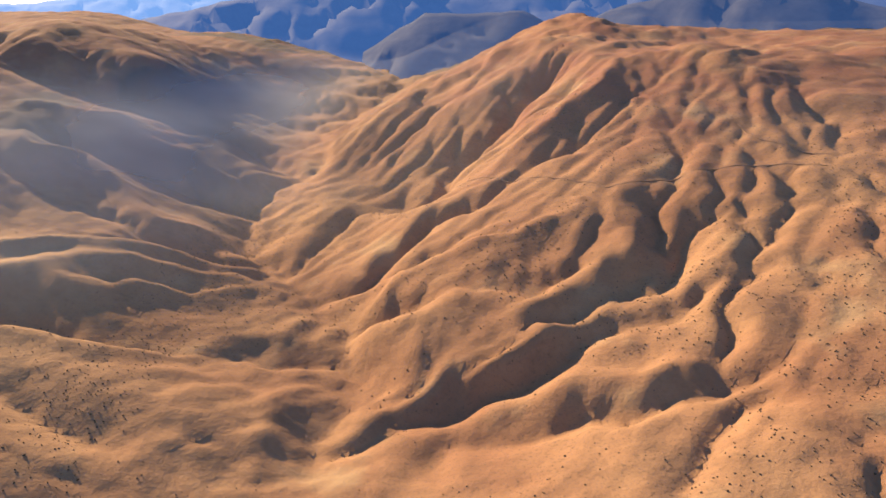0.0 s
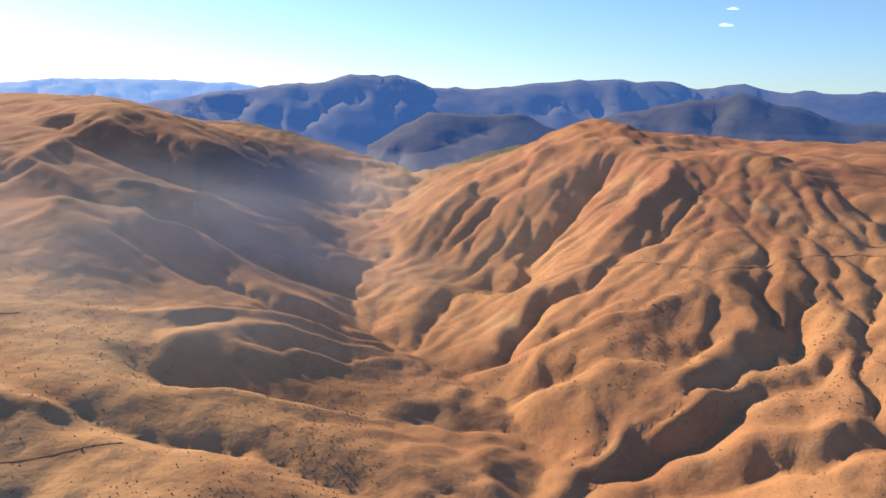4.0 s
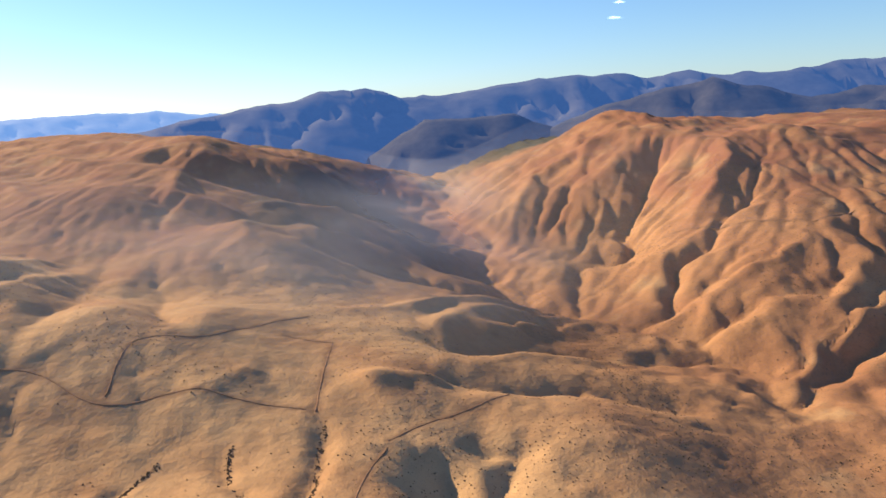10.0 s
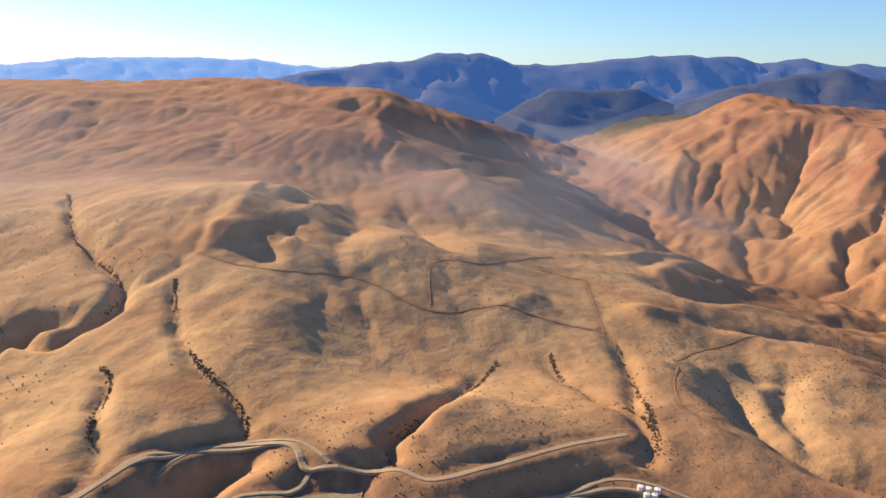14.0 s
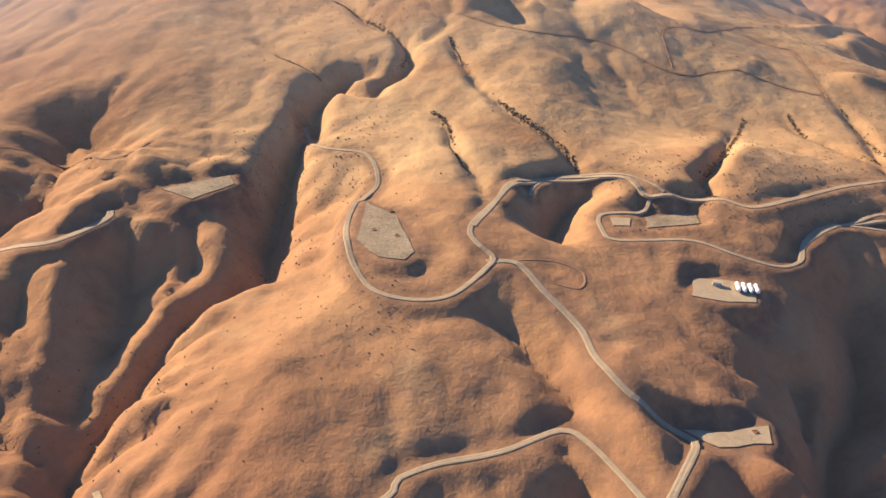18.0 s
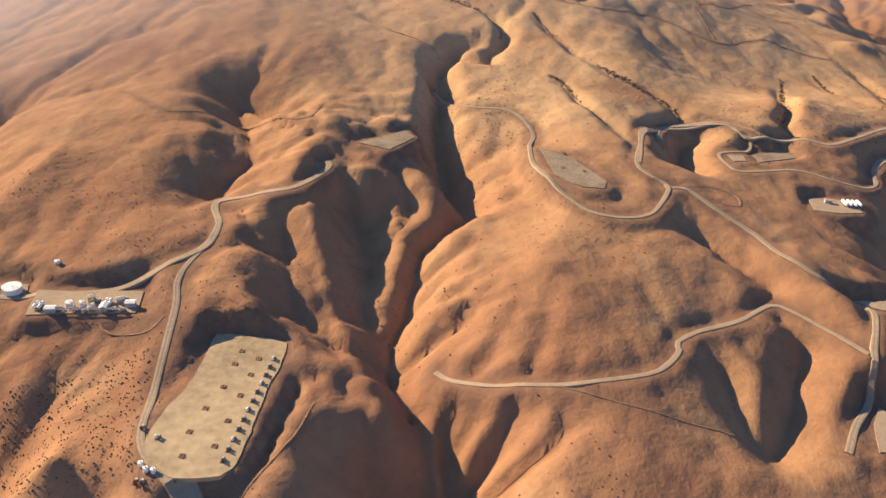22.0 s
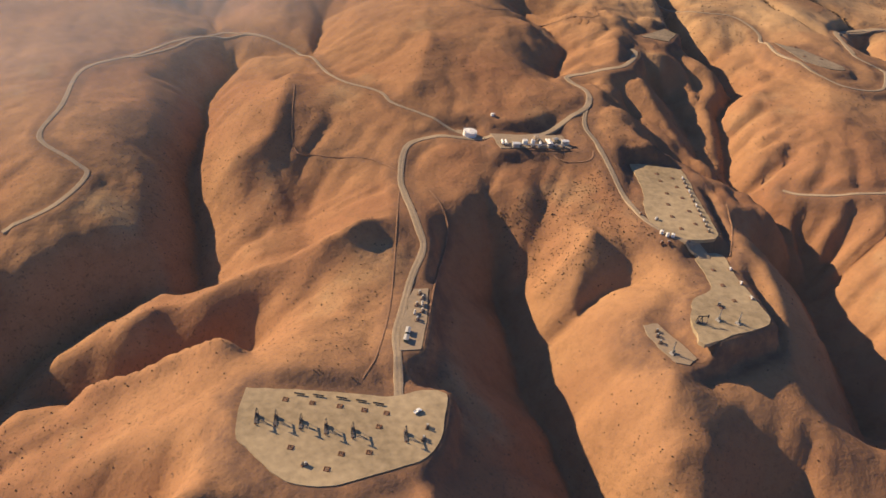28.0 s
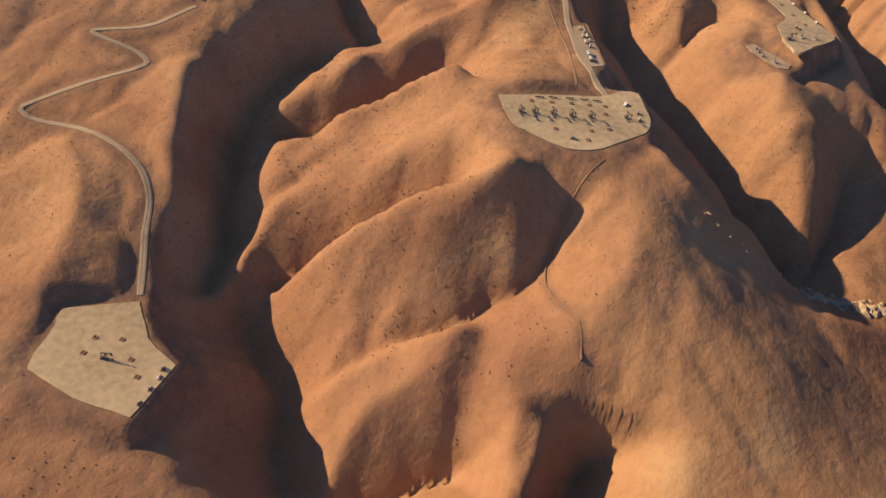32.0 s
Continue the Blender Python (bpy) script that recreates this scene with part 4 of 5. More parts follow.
for name, z, poly in PADS:
    bm = bmesh.new()
    edge = resample(np.vstack([poly, poly[:1]]), 2.5)[:-1] if len(poly) > 8 else np.vstack([a + (b - a) * t for a, b in zip(poly, np.roll(poly, -1, 0)) for t in (0, 0.34, 0.67)])
    edge = edge + 0.5 * np.c_[smooth_noise(edge[:, 0], edge[:, 1], 4, 1), smooth_noise(edge[:, 0], edge[:, 1], 4, 2)]
    top = [bm.verts.new((x, y, z + 0.3)) for x, y in edge]
    foot = [bm.verts.new((x + 0.0, y, z - 1.2)) for x, y in edge]
    bm.faces.new(top)
    for a in range(len(top)):
        b = (a + 1) % len(top)
        bm.faces.new((top[a], foot[a], foot[b], top[b]))
    bmesh.ops.recalc_face_normals(bm, faces=bm.faces)
    data = bpy.data.meshes.new("pavement_pad")
    bm.to_mesh(data)
    bm.free()
    data.materials.append(PALE_GRAVEL if name in ("main", "west", "upper", "lower") else EARTH if name in ("loop", "canyon", "bare", "far east") else GRAVEL)
    tagged(new("pavement_pad", data), "flat graded gravel well pad with worn edges", "well pad", kind="structure")


# ---- wells and plant ----
PAD_Z = {name: z + 0.3 for name, z, poly in PADS}


def pumpjack():
    top = thing("pump_jack", "dark steel beam pump on a well pad", "pump jack", "beam pumps on the gravel pads")
    part("skid", made((box, (4.4, 1.3, 0.3), (0, 0, 0.15), 0, 0, 0.04)), STEEL, top)
    part("samson_post", made((rod, (-0.55, -0.5, 0.3), (0, 0, 3.5), 0.11), (rod, (-0.55, 0.5, 0.3), (0, 0, 3.5), 0.11), (rod, (0.75, -0.45, 0.3), (0, 0, 3.5), 0.1), (rod, (0.75, 0.45, 0.3), (0, 0, 3.5), 0.1), (rod, (0.4, -0.3, 1.7), (0.4, 0.3, 1.7), 0.06)), DARK, top)
    part("walking_beam", made((box, (4.2, 0.26, 0.42), (-0.2, 0, 3.62), 0, 6, 0.03)), DARK, top)
    head = bmesh.new()
    prof = [Vector((-2.2 - 0.55 * math.cos(a), 0, 3.75 + 1.15 * math.sin(a))) for a in np.linspace(-1.1, 1.0, 8)] + [Vector((-2.1, 0, 4.2)), Vector((-2.05, 0, 3.35))]
    a = [head.verts.new(p + Vector((0, -0.16, 0))) for p in prof]
    b = [head.verts.new(p + Vector((0, 0.16, 0))) for p in prof]
    head.faces.new(a), head.faces.new(b[::-1])
    for k in range(len(a)):
        head.faces.new((a[k], b[k], b[(k + 1) % len(b)], a[(k + 1) % len(a)]))
    part("horse_head", head, DARK, top)
    part("gearbox", made((box, (0.9, 0.8, 0.8), (1.3, 0, 1.0), 0, 0, 0.08)), STEEL, top)
    for y in (-0.55, 0.55):
        part("counterweight", made((box, (0.95, 0.2, 0.7), (1.75, y, 0.85), 0, 25, 0.06)), RUST, top)
        part("pitman_arm", made((rod, (1.85, y, 0.9), (1.7, y * 0.4, 3.4), 0.06)), DARK, top)
    part("motor", made((rod, (1.9, -0.3, 0.6), (1.9, 0.35, 0.6), 0.25), (box, (0.5, 0.5, 0.2), (1.9, 0, 0.35))), GREEN, top)
    part("polished_rod", made((rod, (-2.7, 0, 0.5), (-2.7, 0, 3.3), 0.04, None, 6)), STEEL, top)
    part("wellhead", made((rod, (-2.7, 0, 0), (-2.7, 0, 0.7), 0.2), (rod, (-3.0, 0, 0.45), (-2.4, 0, 0.45), 0.1), (rod, (-2.7, 0, 0.7), (-2.7, 0, 0.95), 0.12)), RUST, top)
    return top


def pump_mast():
    top = thing("pump_mast", "tall slim steel pumping mast on a square base", "pump mast", "slim masts on the lower pads")
    part("base", made((box, (1.7, 1.7, 0.35), (0, 0, 0.17), 0, 0, 0.05)), GREY, top)
    part("column", made((rod, (0, 0, 0.35), (0, 0, 4.6), 0.24, 0.15, 10)), GREY, top)
    part("crown", made((box, (0.5, 0.34, 0.4), (0, 0, 4.75), 0, 0, 0.05)), STEEL, top)
    part("motor_box", made((box, (0.9, 0.6, 0.7), (0.75, 0, 0.7), 0, 0, 0.05)), GREEN, top)
    part("ladder", made((rod, (-0.3, -0.15, 0.35), (-0.22, -0.15, 4.4), 0.03, None, 5), (rod, (-0.3, 0.15, 0.35), (-0.22, 0.15, 4.4), 0.03, None, 5), *[(rod, (-0.28, -0.15, h), (-0.28, 0.15, h), 0.02, None, 5) for h in np.arange(0.7, 4.3, 0.4)]), STEEL, top)
    part("guard_rail", made(*[(rod, (x1, y1, 0.9), (x2, y2, 0.9), 0.03, None, 5) for x1, y1, x2, y2 in ((-1, -1, 1, -1), (1, -1, 1, 1), (1, 1, -1, 1), (-1, 1, -1, -1))], *[(rod, (x, y, 0), (x, y, 0.92), 0.03, None, 5) for x in (-1, 1) for y in (-1, 1)]), TAN, top)
    return top


def wellhead():
    top = thing("wellhead", "small dark valve tree in a square cellar", "wellhead", "wellheads on the gravel pads")
    part("cellar", made(*[(box, (sx, sy, 0.25), (x, y, 0.08), 0, 0, 0.02) for sx, sy, x, y in ((2.2, 0.25, 0, 0.98), (2.2, 0.25, 0, -0.98), (0.25, 1.7, 0.98, 0), (0.25, 1.7, -0.98, 0))]), RUST, top)
    part("cellar_floor", made((box, (1.7, 1.7, 0.06), (0, 0, 0.03))), DIRT, top)
    part("valve_tree", made((rod, (0, 0, 0.05), (0, 0, 0.9), 0.17), (rod, (-0.5, 0, 0.55), (0.5, 0, 0.55), 0.1), (rod, (0, 0, 0.9), (0, 0, 1.15), 0.09)), STEEL, top)
    for x in (-0.55, 0.55):
        part("hand_wheel", made((rod, (x, -0.02, 0.55), (x, 0.04, 0.55), 0.2, None, 10)), RUST, top)
    return top


def pipe_rack():
    top = thing("pipe_rack", "low steel rack stacked with dark pipe", "pipe rack", "pipe racks along the pad edge")
    for x in (-2.0, 0.0, 2.0):
        part("trestle", made((box, (0.18, 1.1, 0.14), (x, 0, 0.62)), (rod, (x, -0.45, 0), (x, -0.45, 0.6), 0.06), (rod, (x, 0.45, 0), (x, 0.45, 0.6), 0.06)), RUST, top)
    for y in (-0.36, -0.12, 0.12, 0.36):
        part("pipe", made((rod, (-2.7, y, 0.8), (2.7, y, 0.8), 0.11)), DARK, top)
    return top


def skid_unit(body_mat, label):
    top = thing("metering_skid", label, "equipment skid", "equipment skids on the pads")
    part("skid_frame", made((box, (2.0, 1.1, 0.16), (0, 0, 0.08)), (box, (2.2, 0.12, 0.2), (0, 0.5, 0.1)), (box, (2.2, 0.12, 0.2), (0, -0.5, 0.1))), RUST, top)
    part("vessel", made((rod, (-0.5, 0, 0.16), (-0.5, 0, 1.35), 0.36, None, 12), (dome, (-0.5, 0, 1.35), 0.36, 0.5)), body_mat, top, smooth=False)
    part("cabinet", made((box, (0.7, 0.7, 1.0), (0.45, 0, 0.66), 0, 0, 0.04)), GREY, top)
    part("pipework", made((rod, (-0.5, 0, 0.5), (0.45, 0.45, 0.5), 0.07), (rod, (-0.5, -0.3, 0.9), (0.9, -0.45, 0.9), 0.06), (rod, (0.9, -0.45, 0), (0.9, -0.45, 0.9), 0.06)), STEEL, top)
    return top


def upright_tank(r, h, mat, label, ring=True):
    top = thing("storage_tank", label, "tank")
    part("shell", made((rod, (0, 0, 0), (0, 0, h), r, None, 32)), mat, top)
    part("roof", made((rod, (0, 0, h), (0, 0, h + 0.12 * r), r * 1.02, 0.15, 32)), mat, top)
    part("foot_ring", made((rod, (0, 0, 0), (0, 0, 0.2), r * 1.06, None, 32)), GREY, top)
    part("vent", made((rod, (0, 0, h + 0.1 * r), (0, 0, h + 0.12 * r + 0.4), 0.14, 0.18)), GREY, top)
    part("ladder", made((rod, (r + 0.12, -0.2, 0), (r + 0.12, -0.2, h + 0.5), 0.04, None, 5), (rod, (r + 0.12, 0.2, 0), (r + 0.12, 0.2, h + 0.5), 0.04, None, 5), *[(rod, (r + 0.12, -0.2, q), (r + 0.12, 0.2, q), 0.03, None, 5) for q in np.arange(0.3, h, 0.4)]), STEEL, top)
    if ring:
        part("hand_rail", made(*[(rod, (r * math.cos(a), r * math.sin(a), h), (r * math.cos(a), r * math.sin(a), h + 0.6), 0.03, None, 5) for a in np.arange(0, 6.28, 0.52)], *[(rod, (r * math.cos(a), r * math.sin(a), h + 0.6), (r * math.cos(a + 0.52), r * math.sin(a + 0.52), h + 0.6), 0.03, None, 5) for a in np.arange(0, 6.28, 0.52)]), GREY, top)
    return top


def lying_tank(r, length, mat, label):
    top = thing("pressure_vessel", label, "tank", "lying vessels")
    part("shell", made((rod, (-length / 2, 0, r + 0.4), (length / 2, 0, r + 0.4), r, None, 18)), mat, top)
    for x in (-1, 1):
        part("end_cap", made((dome, (x * length / 2, 0, r + 0.4), r * 0.99, 1.0, 14)), mat, top)
        part("saddle", made((box, (0.3, r * 1.7, r + 0.3), (x * length * 0.3, 0, (r + 0.3) / 2), 0, 0, 0.03)), RUST, top)
    part("manway", made((rod, (0, 0, 2 * r + 0.3), (0, 0, 2 * r + 0.75), 0.28)), GREY, top)
    return top


def shed(w, d, h, wall_mat, roof_mat, label):
    top = thing("equipment_shed", label, "shed")
    part("wall", made((box, (w, d, h), (0, 0, h / 2), 0, 0, 0.03)), wall_mat, top)
    roof = bmesh.new()
    q = [roof.verts.new(p) for x in (-w / 2 - 0.2, w / 2 + 0.2) for p in ((x, -d / 2 - 0.25, h), (x, 0, h + d * 0.22), (x, d / 2 + 0.25, h), (x, d / 2 + 0.25, h + 0.1), (x, 0, h + d * 0.22 + 0.1), (x, -d / 2 - 0.25, h + 0.1))]
    for k in range(6):
        roof.faces.new((q[k], q[(k + 1) % 6], q[6 + (k + 1) % 6], q[6 + k]))
    roof.faces.new((q[0], q[5], q[4], q[1])), roof.faces.new((q[1], q[4], q[3], q[2]))
    roof.faces.new((q[6], q[7], q[10], q[11])), roof.faces.new((q[7], q[8], q[9], q[10]))
    part("roof", roof, roof_mat, top)
    part("door", made((box, (0.9, 0.06, min(2.0, h - 0.2)), (-w * 0.2, -d / 2 - 0.03, min(2.0, h - 0.2) / 2))), GREY, top)
    return top


def truck(mat, label):
    top = thing("pickup_truck", label, "truck")
    part("body", made((box, (4.4, 1.75, 0.55), (0, 0, 0.75), 0, 0, 0.1), (box, (1.7, 0.1, 0.35), (-1.3, 0.82, 1.15)), (box, (1.7, 0.1, 0.35), (-1.3, -0.82, 1.15))), mat, top)
    part("cab", made((box, (1.7, 1.6, 0.75), (0.35, 0, 1.35), 0, 0, 0.18)), mat, top)
    part("windscreen", made((box, (0.05, 1.35, 0.5), (1.2, 0, 1.4), 0, -18)), GLASS, top)
    for x in (-1.35, 1.4):
        for y in (-0.85, 0.85):
            part("wheel", made((rod, (x, y - 0.1, 0.37), (x, y + 0.1, 0.37), 0.37, None, 14)), RUBBER, top)
    return top


def place(ob, x, y, z, turn=0.0, size=1.0, first=False):
    m = pose(x, y, z, 0, 0, turn)
    if first:
        ob.matrix_basis = m @ Matrix.Diagonal((size, size, size, 1))
        return ob
    c = copy_thing(ob, m)
    c.scale = (size,) * 3
    return c


def set_out(ob, spots, size=1.0):
    """The first thing at the first spot, copies at the others: x, y, z, turn."""
    for n, (x, y, z, turn) in enumerate(spots[1:]):
        place(ob, x, y, z, turn, size)
    place(ob, *spots[0], size, True)


MAIN, UP, LOW, SIDE, WEST, PLANT, STRIP = (PAD_Z[k] for k in ("main", "upper", "lower", "side", "west", "plant", "strip"))
set_out(pumpjack(), [(-913.0, -30.5, MAIN, 72), (-908.0, -32.7, MAIN, 72), (-901.6, -36.1, MAIN, 72), (-895.4, -40.1, MAIN, 72), (-888.6, -43.7, MAIN, 72), (-874.6, -49.5, MAIN, 72), (-1072.0, -35.3, WEST, 140), (-760.5, -37.5, LOW, 160)], 0.82)
set_out(pump_mast(), [(-753, -38, LOW, 20), (-747, -41.5, LOW, 20), (-774.5, -42.5, SIDE, 20)])
set_out(wellhead(), [(x, y, MAIN, 60) for x, y in ((-903.3, -25.1), (-896.2, -28.8), (-888.9, -32.4), (-882.5, -36.0), (-876.7, -39.1), (-880.6, -43.6), (-906.5, -43.8), (-894.0, -50.2), (-886.5, -52.0), (-899.3, -54.2))]
        + [(x, y, UP, 65) for x, y in ((-710.7, 56.8), (-713.6, 50.4), (-718.1, 39.6), (-724.0, 30.9), (-729.0, 21.7), (-706.0, 51.5), (-709.4, 43.8), (-713.6, 34.4), (-718.2, 23.8), (-722.7, 14.1), (-731.4, 12.3))]
        + [(x, y, LOW, 75) for x, y in ((-736, -20.5), (-738.5, -30), (-732.5, -11), (-746.5, -32))]
        + [(x, y, WEST, 40) for x, y in ((-1065.2, -29.7), (-1065.4, -38.9), (-1066.0, -46.3), (-1072.3, -25.2), (-1077.3, -29.8))]
        + [(-558.3, 136.9, PAD_Z["loop"], 20), (-566.3, 121.8, PAD_Z["loop"], 20), (-558.4, 116.6, PAD_Z["loop"], 20), (-465.3, 23.8, PAD_Z["spur"], 10)], 0.75)
set_out(pipe_rack(), [(x, y, MAIN, -30) for x, y in ((-898.8, -24.4), (-893.7, -26.6), (-887.4, -29.6), (-882.2, -32.4), (-877.7, -35.0))], 0.62)
row = [(-701.4 + -19.6 * k / 11, 50.1 + -42.3 * k / 11, UP, 64) for k in range(12)]
set_out(skid_unit(WHITE, "small equipment skid with a white vessel"), row[::3] + [(-725.5, -12.5, LOW, 70), (-728, -21.5, LOW, 70), (-731, -30.5, LOW, 70), (-1060.2, -49.6, WEST, 50), (-737.5, 21.3, UP, 20)], 0.9)
set_out(skid_unit(STEEL, "dark equipment skid with a steel vessel"), row[1::3] + row[2::3] + [(-1064.1, -52.5, WEST, 50), (-1058.1, -46.8, WEST, 50), (-1068.7, -56.2, WEST, 50), (-867.3, -48.0, MAIN, 60), (-870.1, -51.9, MAIN, 60), (-904.6, -51.0, MAIN, 10), (-772.3, -30.7, SIDE, 40), (-773.8, -33.1, SIDE, 40), (-775.1, -36.5, SIDE, 40), (-746.5, -30.5, LOW, 30)], 0.9)
place(truck(WHITE, "white pickup truck parked on gravel"), -867.7, -41.3, MAIN, 20, 0.6, True)

# plant on the ridge
place(upright_tank(3.2, 2.3, WHITE, "broad white storage tank beside the gravel road"), -783.5, 106.3, PAD_Z["tankpad"], 200, 1.0, True)
place(upright_tank(0.9, 1.2, WHITE, "small white water tank in dry grass", False), -768.9, 113.4, at(-768.9, 113.4), 0, 1.0, True)
place(upright_tank(1.3, 2.0, WHITE, "white tank in the processing plant"), -763.8, 88.9, PLANT, 10, 1.0, True)
place(upright_tank(1.2, 2.4, TAN, "tan tank in the processing plant"), -757.1, 90.7, PLANT, 10, 1.0, True)
place(upright_tank(0.9, 2.0, WHITE, "slim white tank beside a shed"), -759.8, 88.4, PLANT, 10, 1.0, True)
set_out(lying_tank(0.6, 2.8, WHITE, "white lying vessel on saddles"), [(-774.3, 91.2, PLANT, 70), (-772.6, 90.7, PLANT, 70), (-757.1, 86.1, PLANT, 60), (-752.2, 88.2, PLANT, 80), (-751.0, 87.8, PLANT, 80)])
set_out(shed(3.2, 2.0, 1.7, GREY, WHITE, "grey metal shed with a white roof"), [(-752.9, 84.8, PLANT, 75), (-744.5, 85.2, PLANT, -12), (-769.5, 87.1, PLANT, -10)])
place(shed(2.4, 1.8, 1.5, TAN, GREY, "tan metal shed with a grey roof"), -747.9, 88.5, PLANT, 12, 1.0, True)
set_out(skid_unit(GREY, "grey equipment skid in the plant"), [(-773.4, 88.7, PLANT, 0), (-766.7, 87.7, PLANT, 40), (-761.7, 85.4, PLANT, 15), (-759.0, 84.1, PLANT, 60), (-755.0, 90.1, PLANT, 0), (-749.8, 83.7, PLANT, 30), (-746.2, 89.5, PLANT, 0), (-747.0, 82.4, PLANT, 20)])
bridge = thing("pipe_bridge", "steel pipe bridge over the plant yard", "pipe bridge")
for k in range(5):
    part("trestle", made((rod, (-769.9 + 5.6 * k, 86.2 - 1.2 * k, PLANT), (-769.9 + 5.6 * k, 86.2 - 1.2 * k, PLANT + 1.5), 0.08), (rod, (-769.3 + 5.6 * k, 87.1 - 1.2 * k, PLANT), (-769.3 + 5.6 * k, 87.1 - 1.2 * k, PLANT + 1.5), 0.08), (rod, (-769.9 + 5.6 * k, 86.2 - 1.2 * k, PLANT + 1.45), (-769.3 + 5.6 * k, 87.1 - 1.2 * k, PLANT + 1.45), 0.07)), STEEL, bridge)
for k in range(3):
    part("pipe", made((rod, (-770.9 + 0.2 * k, 86.5 + 0.3 * k, PLANT + 1.58), (-746.7 + 0.2 * k, 81.3 + 0.3 * k, PLANT + 1.58), 0.1)), (WHITE, RUST, GREY)[k], bridge)

# tanks beside the way to the upper pad
set_out(upright_tank(0.7, 1.5, WHITE, "small white tank beside the pad road", False), [(x, y, at(x, y), 30) for x, y in ((-740.8, 9.2), (-738.9, 8.2), (-742.0, 11.6))])
set_out(skid_unit(RUST, "rusty equipment skid beside the pad road"), [(x, y, at(x, y), 50) for x, y in ((-743.6, 8.4), (-741.9, 6.6), (-741.6, 26.5))])
# tank battery beside the eastern road
set_out(upright_tank(1.1, 1.8, WHITE, "white tank of a battery beside the eastern road", False), [(x, y, at(x, y), 0) for x, y in ((-337.5, 128.6), (-335.0, 127.4), (-336.6, 125.4), (-334.2, 124.4), (-332.2, 126.4))])

# strip beside the ridge road
set_out(shed(2.6, 1.3, 1.1, GREEN, GREY, "dark green engine shed on the strip"), [(-857.5, -7, STRIP, 60), (-859.5, -10.5, STRIP, 60)])
set_out(skid_unit(TAN, "tan equipment skid beside the ridge road"), [(-845.5, 12.5, STRIP, 55), (-845.5, 9.5, STRIP, 55), (-849, 6.5, STRIP, 55), (-848.5, 2.5, STRIP, 55), (-852, -1.5, STRIP, 55)])
set_out(lying_tank(0.4, 2.0, GREY, "grey lying vessel beside the ridge road"), [(-851.5, 2, STRIP, 62), (-847, 6, STRIP, 62)])

# four white tanks below the hairpin road
TZ = PAD_Z["tanks"]
set_out(lying_tank(0.8, 4.2, WHITE, "long white tank on a gravel pad"), [(-439.5, 86.2, TZ, 70), (-437.5, 85.5, TZ, 70), (-435.4, 84.7, TZ, 70), (-433.3, 84.1, TZ, 70)])
place(shed(3.0, 1.6, 1.4, GREY, TAN, "grey shed at the edge of the tank pad"), -445.7, 89.7, TZ, -25, 1.0, True)

# ---- rocks and scrub ----
def rock_mesh(seed):
    r = random.Random(seed)
    bm = bmesh.new()
    bmesh.ops.create_icosphere(bm, subdivisions=1, radius=1)
    for v in bm.verts:
        v.co = Vector((v.co.x * r.uniform(0.7, 1.2), v.co.y * r.uniform(0.7, 1.2), max(v.co.z, -0.4) * r.uniform(0.5, 0.9)))
    data = bpy.data.meshes.new("rock")
    bm.to_mesh(data)
    bm.free()
    data.materials.append(STONE)
    return data


rocks = [rock_mesh(s) for s in range(6)]
rng = random.Random(4)
rim = resample(np.array([(-874, -96), (-866, -107), (-855, -116), (-833, -124)], float), 1.6)
cliff = resample(np.array([(-829, -124), (-823, -131), (-814, -140), (-801, -151)], float), 0.7)
spots = []
for line, low, high, wide, share in ((rim, 0.4, 1.0, 0.8, 0.6), (cliff, 0.9, 2.2, 3.0, 1.0), (cliff, 0.5, 1.3, 5.0, 0.8)):
    spots += [(x + rng.uniform(-wide, wide), y + rng.uniform(-wide, wide), rng.uniform(low, high)) for x, y in line if rng.random() < share]
levels = ground_height(np.array([p[0] for p in spots]), np.array([p[1] for p in spots]))
for (x, y, s), z in zip(spots, levels):
    ob = new("rock", rng.choice(rocks))
    ob.matrix_basis = pose(x, y, z - 0.15 * s, 0, 0, rng.uniform(0, 360)) @ Matrix.Diagonal((s * 1.5, s, s * 1.3, 1))
    tagged(ob, "pale sandstone block on the ravine rim", "rock", "sandstone blocks along the ravine rim")


def scatter(name, count, area, seed, low, high, label, dense=0.0):
    """Many small scrub clumps over an area as one object; they thicken where the noise is high."""
    g = np.random.RandomState(seed)
    x = g.uniform(area[0], area[1], count * 6)
    y = g.uniform(area[2], area[3], count * 6)
    keep = fractal(x, y, 60, seed, 3) + 0.35 * g.randn(len(x)) > dense
    x, y = x[keep][:count], y[keep][:count]
    for pname, z, poly in PADS:
        free = inside(x, y, poly) > 2
        x, y = x[free], y[free]
    for kind, width, c, cz in WAYS:
        i, d, s = from_line(x, y, c, width * 0.7)
        free = np.ones(len(x), bool)
        free[i] = False
        x, y = x[free], y[free]
    clumps(name, x, y, g, low, high, label)


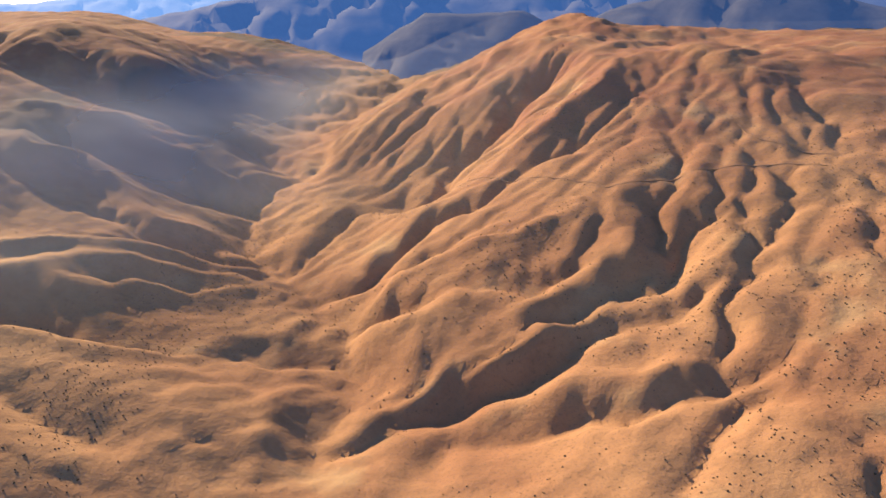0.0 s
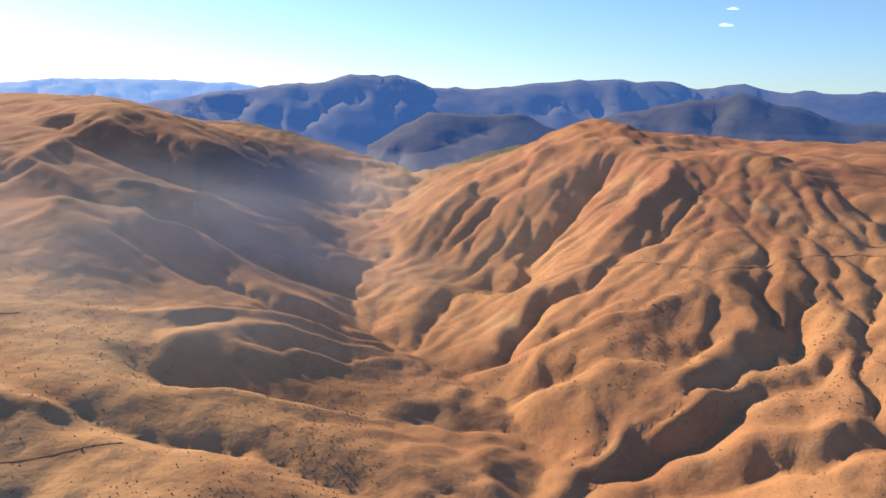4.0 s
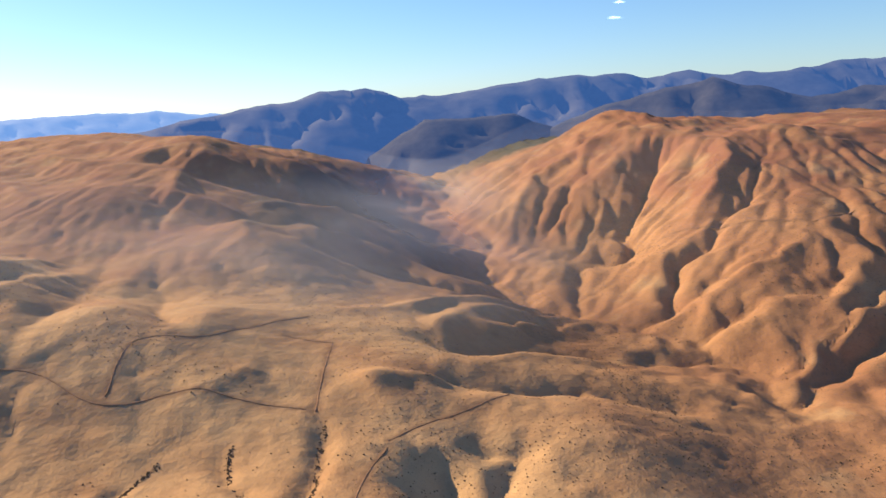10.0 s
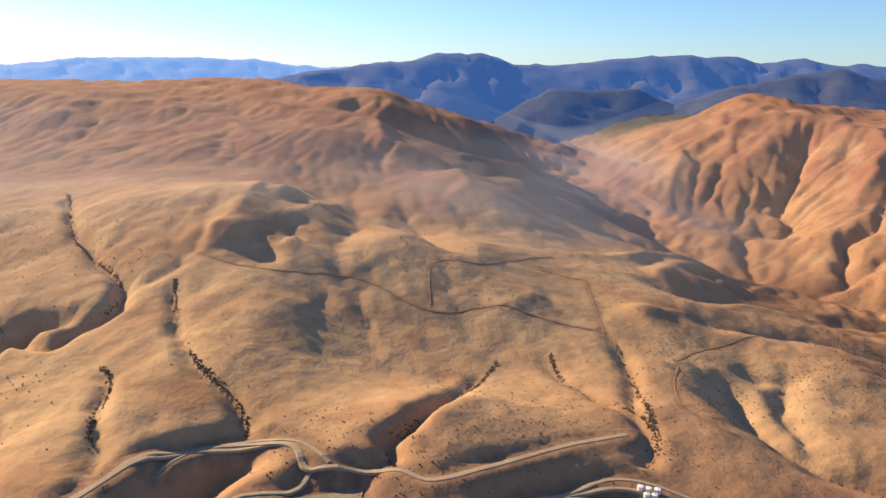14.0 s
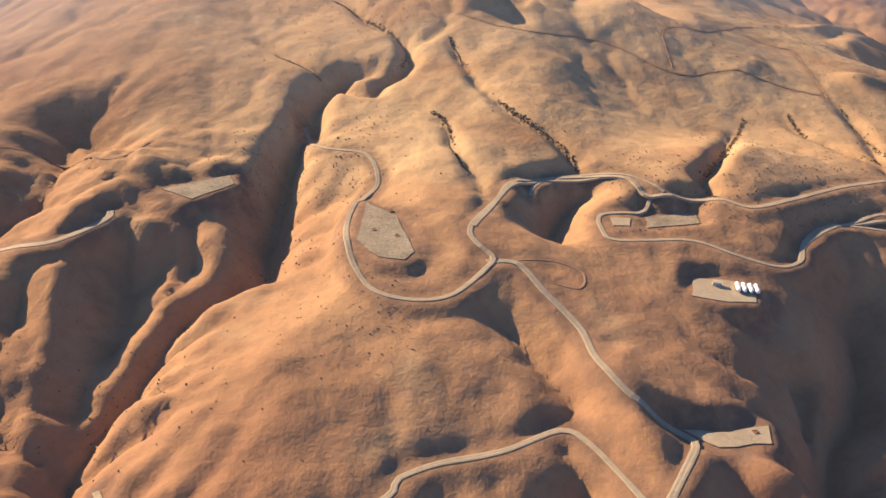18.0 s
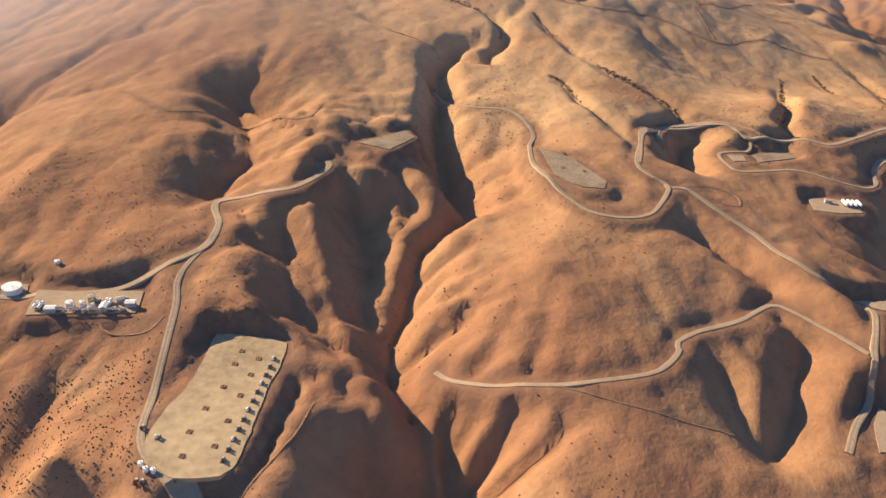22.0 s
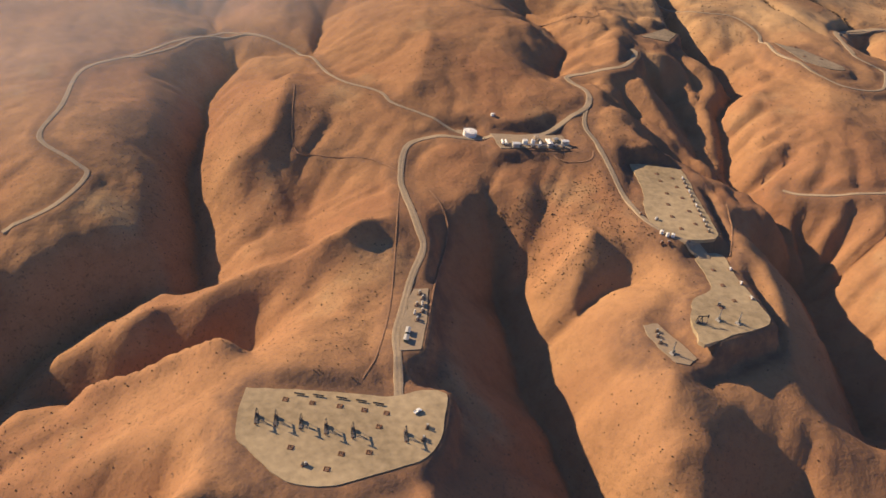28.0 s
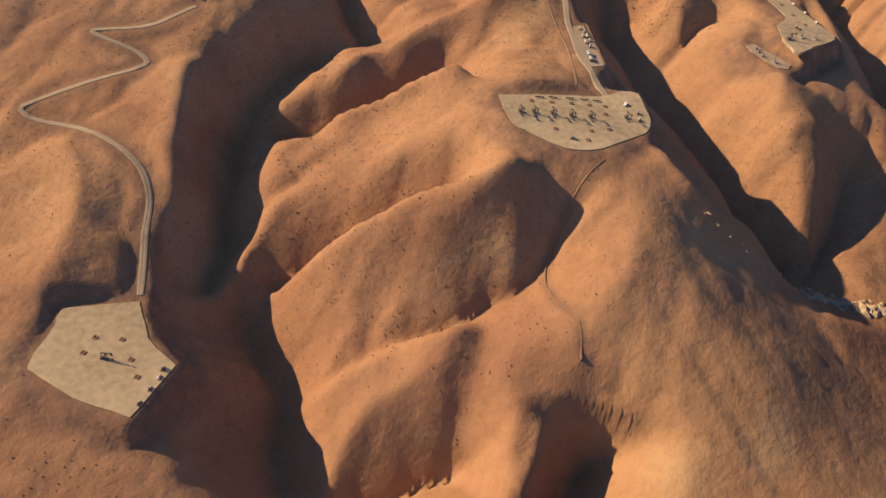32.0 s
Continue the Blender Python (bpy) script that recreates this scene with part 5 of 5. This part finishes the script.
def clumps(name, x, y, g, low, high, label):
    """Rough leafy lumps standing on the ground, as one object."""
    z = ground_height(x.copy(), y.copy())
    n = len(x)
    r = g.uniform(low, high, n)
    ring = np.array([(math.cos(a), math.sin(a)) for a in np.linspace(0, 2 * math.pi, 6)[:-1]])
    v, f = [], []
    jit = g.uniform(0.7, 1.3, (n, 10))
    lowr = np.stack([np.c_[x + ring[k, 0] * r * jit[:, k], y + ring[k, 1] * r * jit[:, k], z - 0.15] for k in range(5)], 1)
    midr = np.stack([np.c_[x + ring[k, 0] * r * 0.8 * jit[:, 5 + k], y + ring[k, 1] * r * 0.8 * jit[:, 5 + k], z + r * 0.7 * jit[:, k]] for k in range(5)], 1)
    tip = np.c_[x, y, z + r * 1.15][:, None]
    v = np.concatenate([lowr, midr, tip], 1).reshape(-1, 3)
    base = np.arange(n)[:, None] * 11
    quads = np.concatenate([base + np.array([k, (k + 1) % 5, 5 + (k + 1) % 5, 5 + k]) for k in range(5)])
    tris = np.concatenate([base + np.array([5 + k, 5 + (k + 1) % 5, 10]) for k in range(5)])
    data = bpy.data.meshes.new(name)
    data.from_pydata(v.tolist(), [], quads.tolist() + tris.tolist())
    data.materials.append(SHRUB)
    tagged(new(name, data), label, "scrub", kind="stuff")


scatter("scrub_near_pads", 5200, (-1120, -560, -110, 200), 11, 0.1, 0.3, "scattered dark scrub in dry grass", 0.3)
scatter("scrub_spur", 900, (-790, -738, 14, 62), 41, 0.12, 0.32, "dark scrub dotted over a lit spur", -0.4)
scatter("scrub_plateau", 4200, (-620, -120, 120, 420), 21, 0.12, 0.36, "scattered dark scrub on the plateau", 0.25)
scatter("scrub_slopes", 5000, (-150, 260, 180, 560), 31, 0.14, 0.42, "dark scrub on the gullied slope", 0.2)
g = np.random.RandomState(51)
beds = np.vstack([resample(line, 0.5) for h, w, line in CREEKS if w < 4 and line[:, 1].min() > 100])
beds = np.repeat(beds, 4, 0) + g.normal(0, 0.7, (4 * len(beds), 2))
beds = beds[fractal(beds[:, 0], beds[:, 1], 30, 4, 3) + 0.3 * g.randn(len(beds)) > -0.1]
clumps("scrub_creek_beds", beds[:, 0], beds[:, 1], g, 0.12, 0.42, "dark bushes crowding the narrow creek beds")

# ---- clouds ----
for x, y, z, s in ((951, 3278, 738, 52), (1354, 3114, 617, 26), (1366, 3100, 681, 20)):
    u, v = [g.ravel() for g in np.meshgrid(np.linspace(-1, 1, 33), np.linspace(-1, 1, 17))]
    data = bpy.data.meshes.new("backdrop_cloud")
    q = (np.arange(16)[:, None] * 33 + np.arange(32)).ravel()
    puff = 1.0 - np.hypot(u, v) ** 1.3 + 0.7 * fractal(u * 40 + x, v * 22 + z, 26, 5, 4)
    data.from_pydata(np.c_[u * s * 1.6, 6 * puff, v * s * 0.3].tolist(), [], np.c_[q, q + 1, q + 34, q + 33].tolist())
    soft = smoothstep((1 - np.abs(u)) * 3) * smoothstep((1 - np.abs(v)) * 3)
    data.attributes.new("thick", "FLOAT", "POINT").data.foreach_set("value", (0.75 * soft * smoothstep(puff - 0.1)).astype(np.float32))
    data.polygons.foreach_set("use_smooth", np.ones(len(data.polygons), bool))
    data.materials.append(CLOUD)
    ob = tagged(new("backdrop_cloud", data), "small thin white self-lit cloud in clear sky", "cloud", kind="structure")
    ob.matrix_basis = pose(x, y, z, 0, 0, -20)
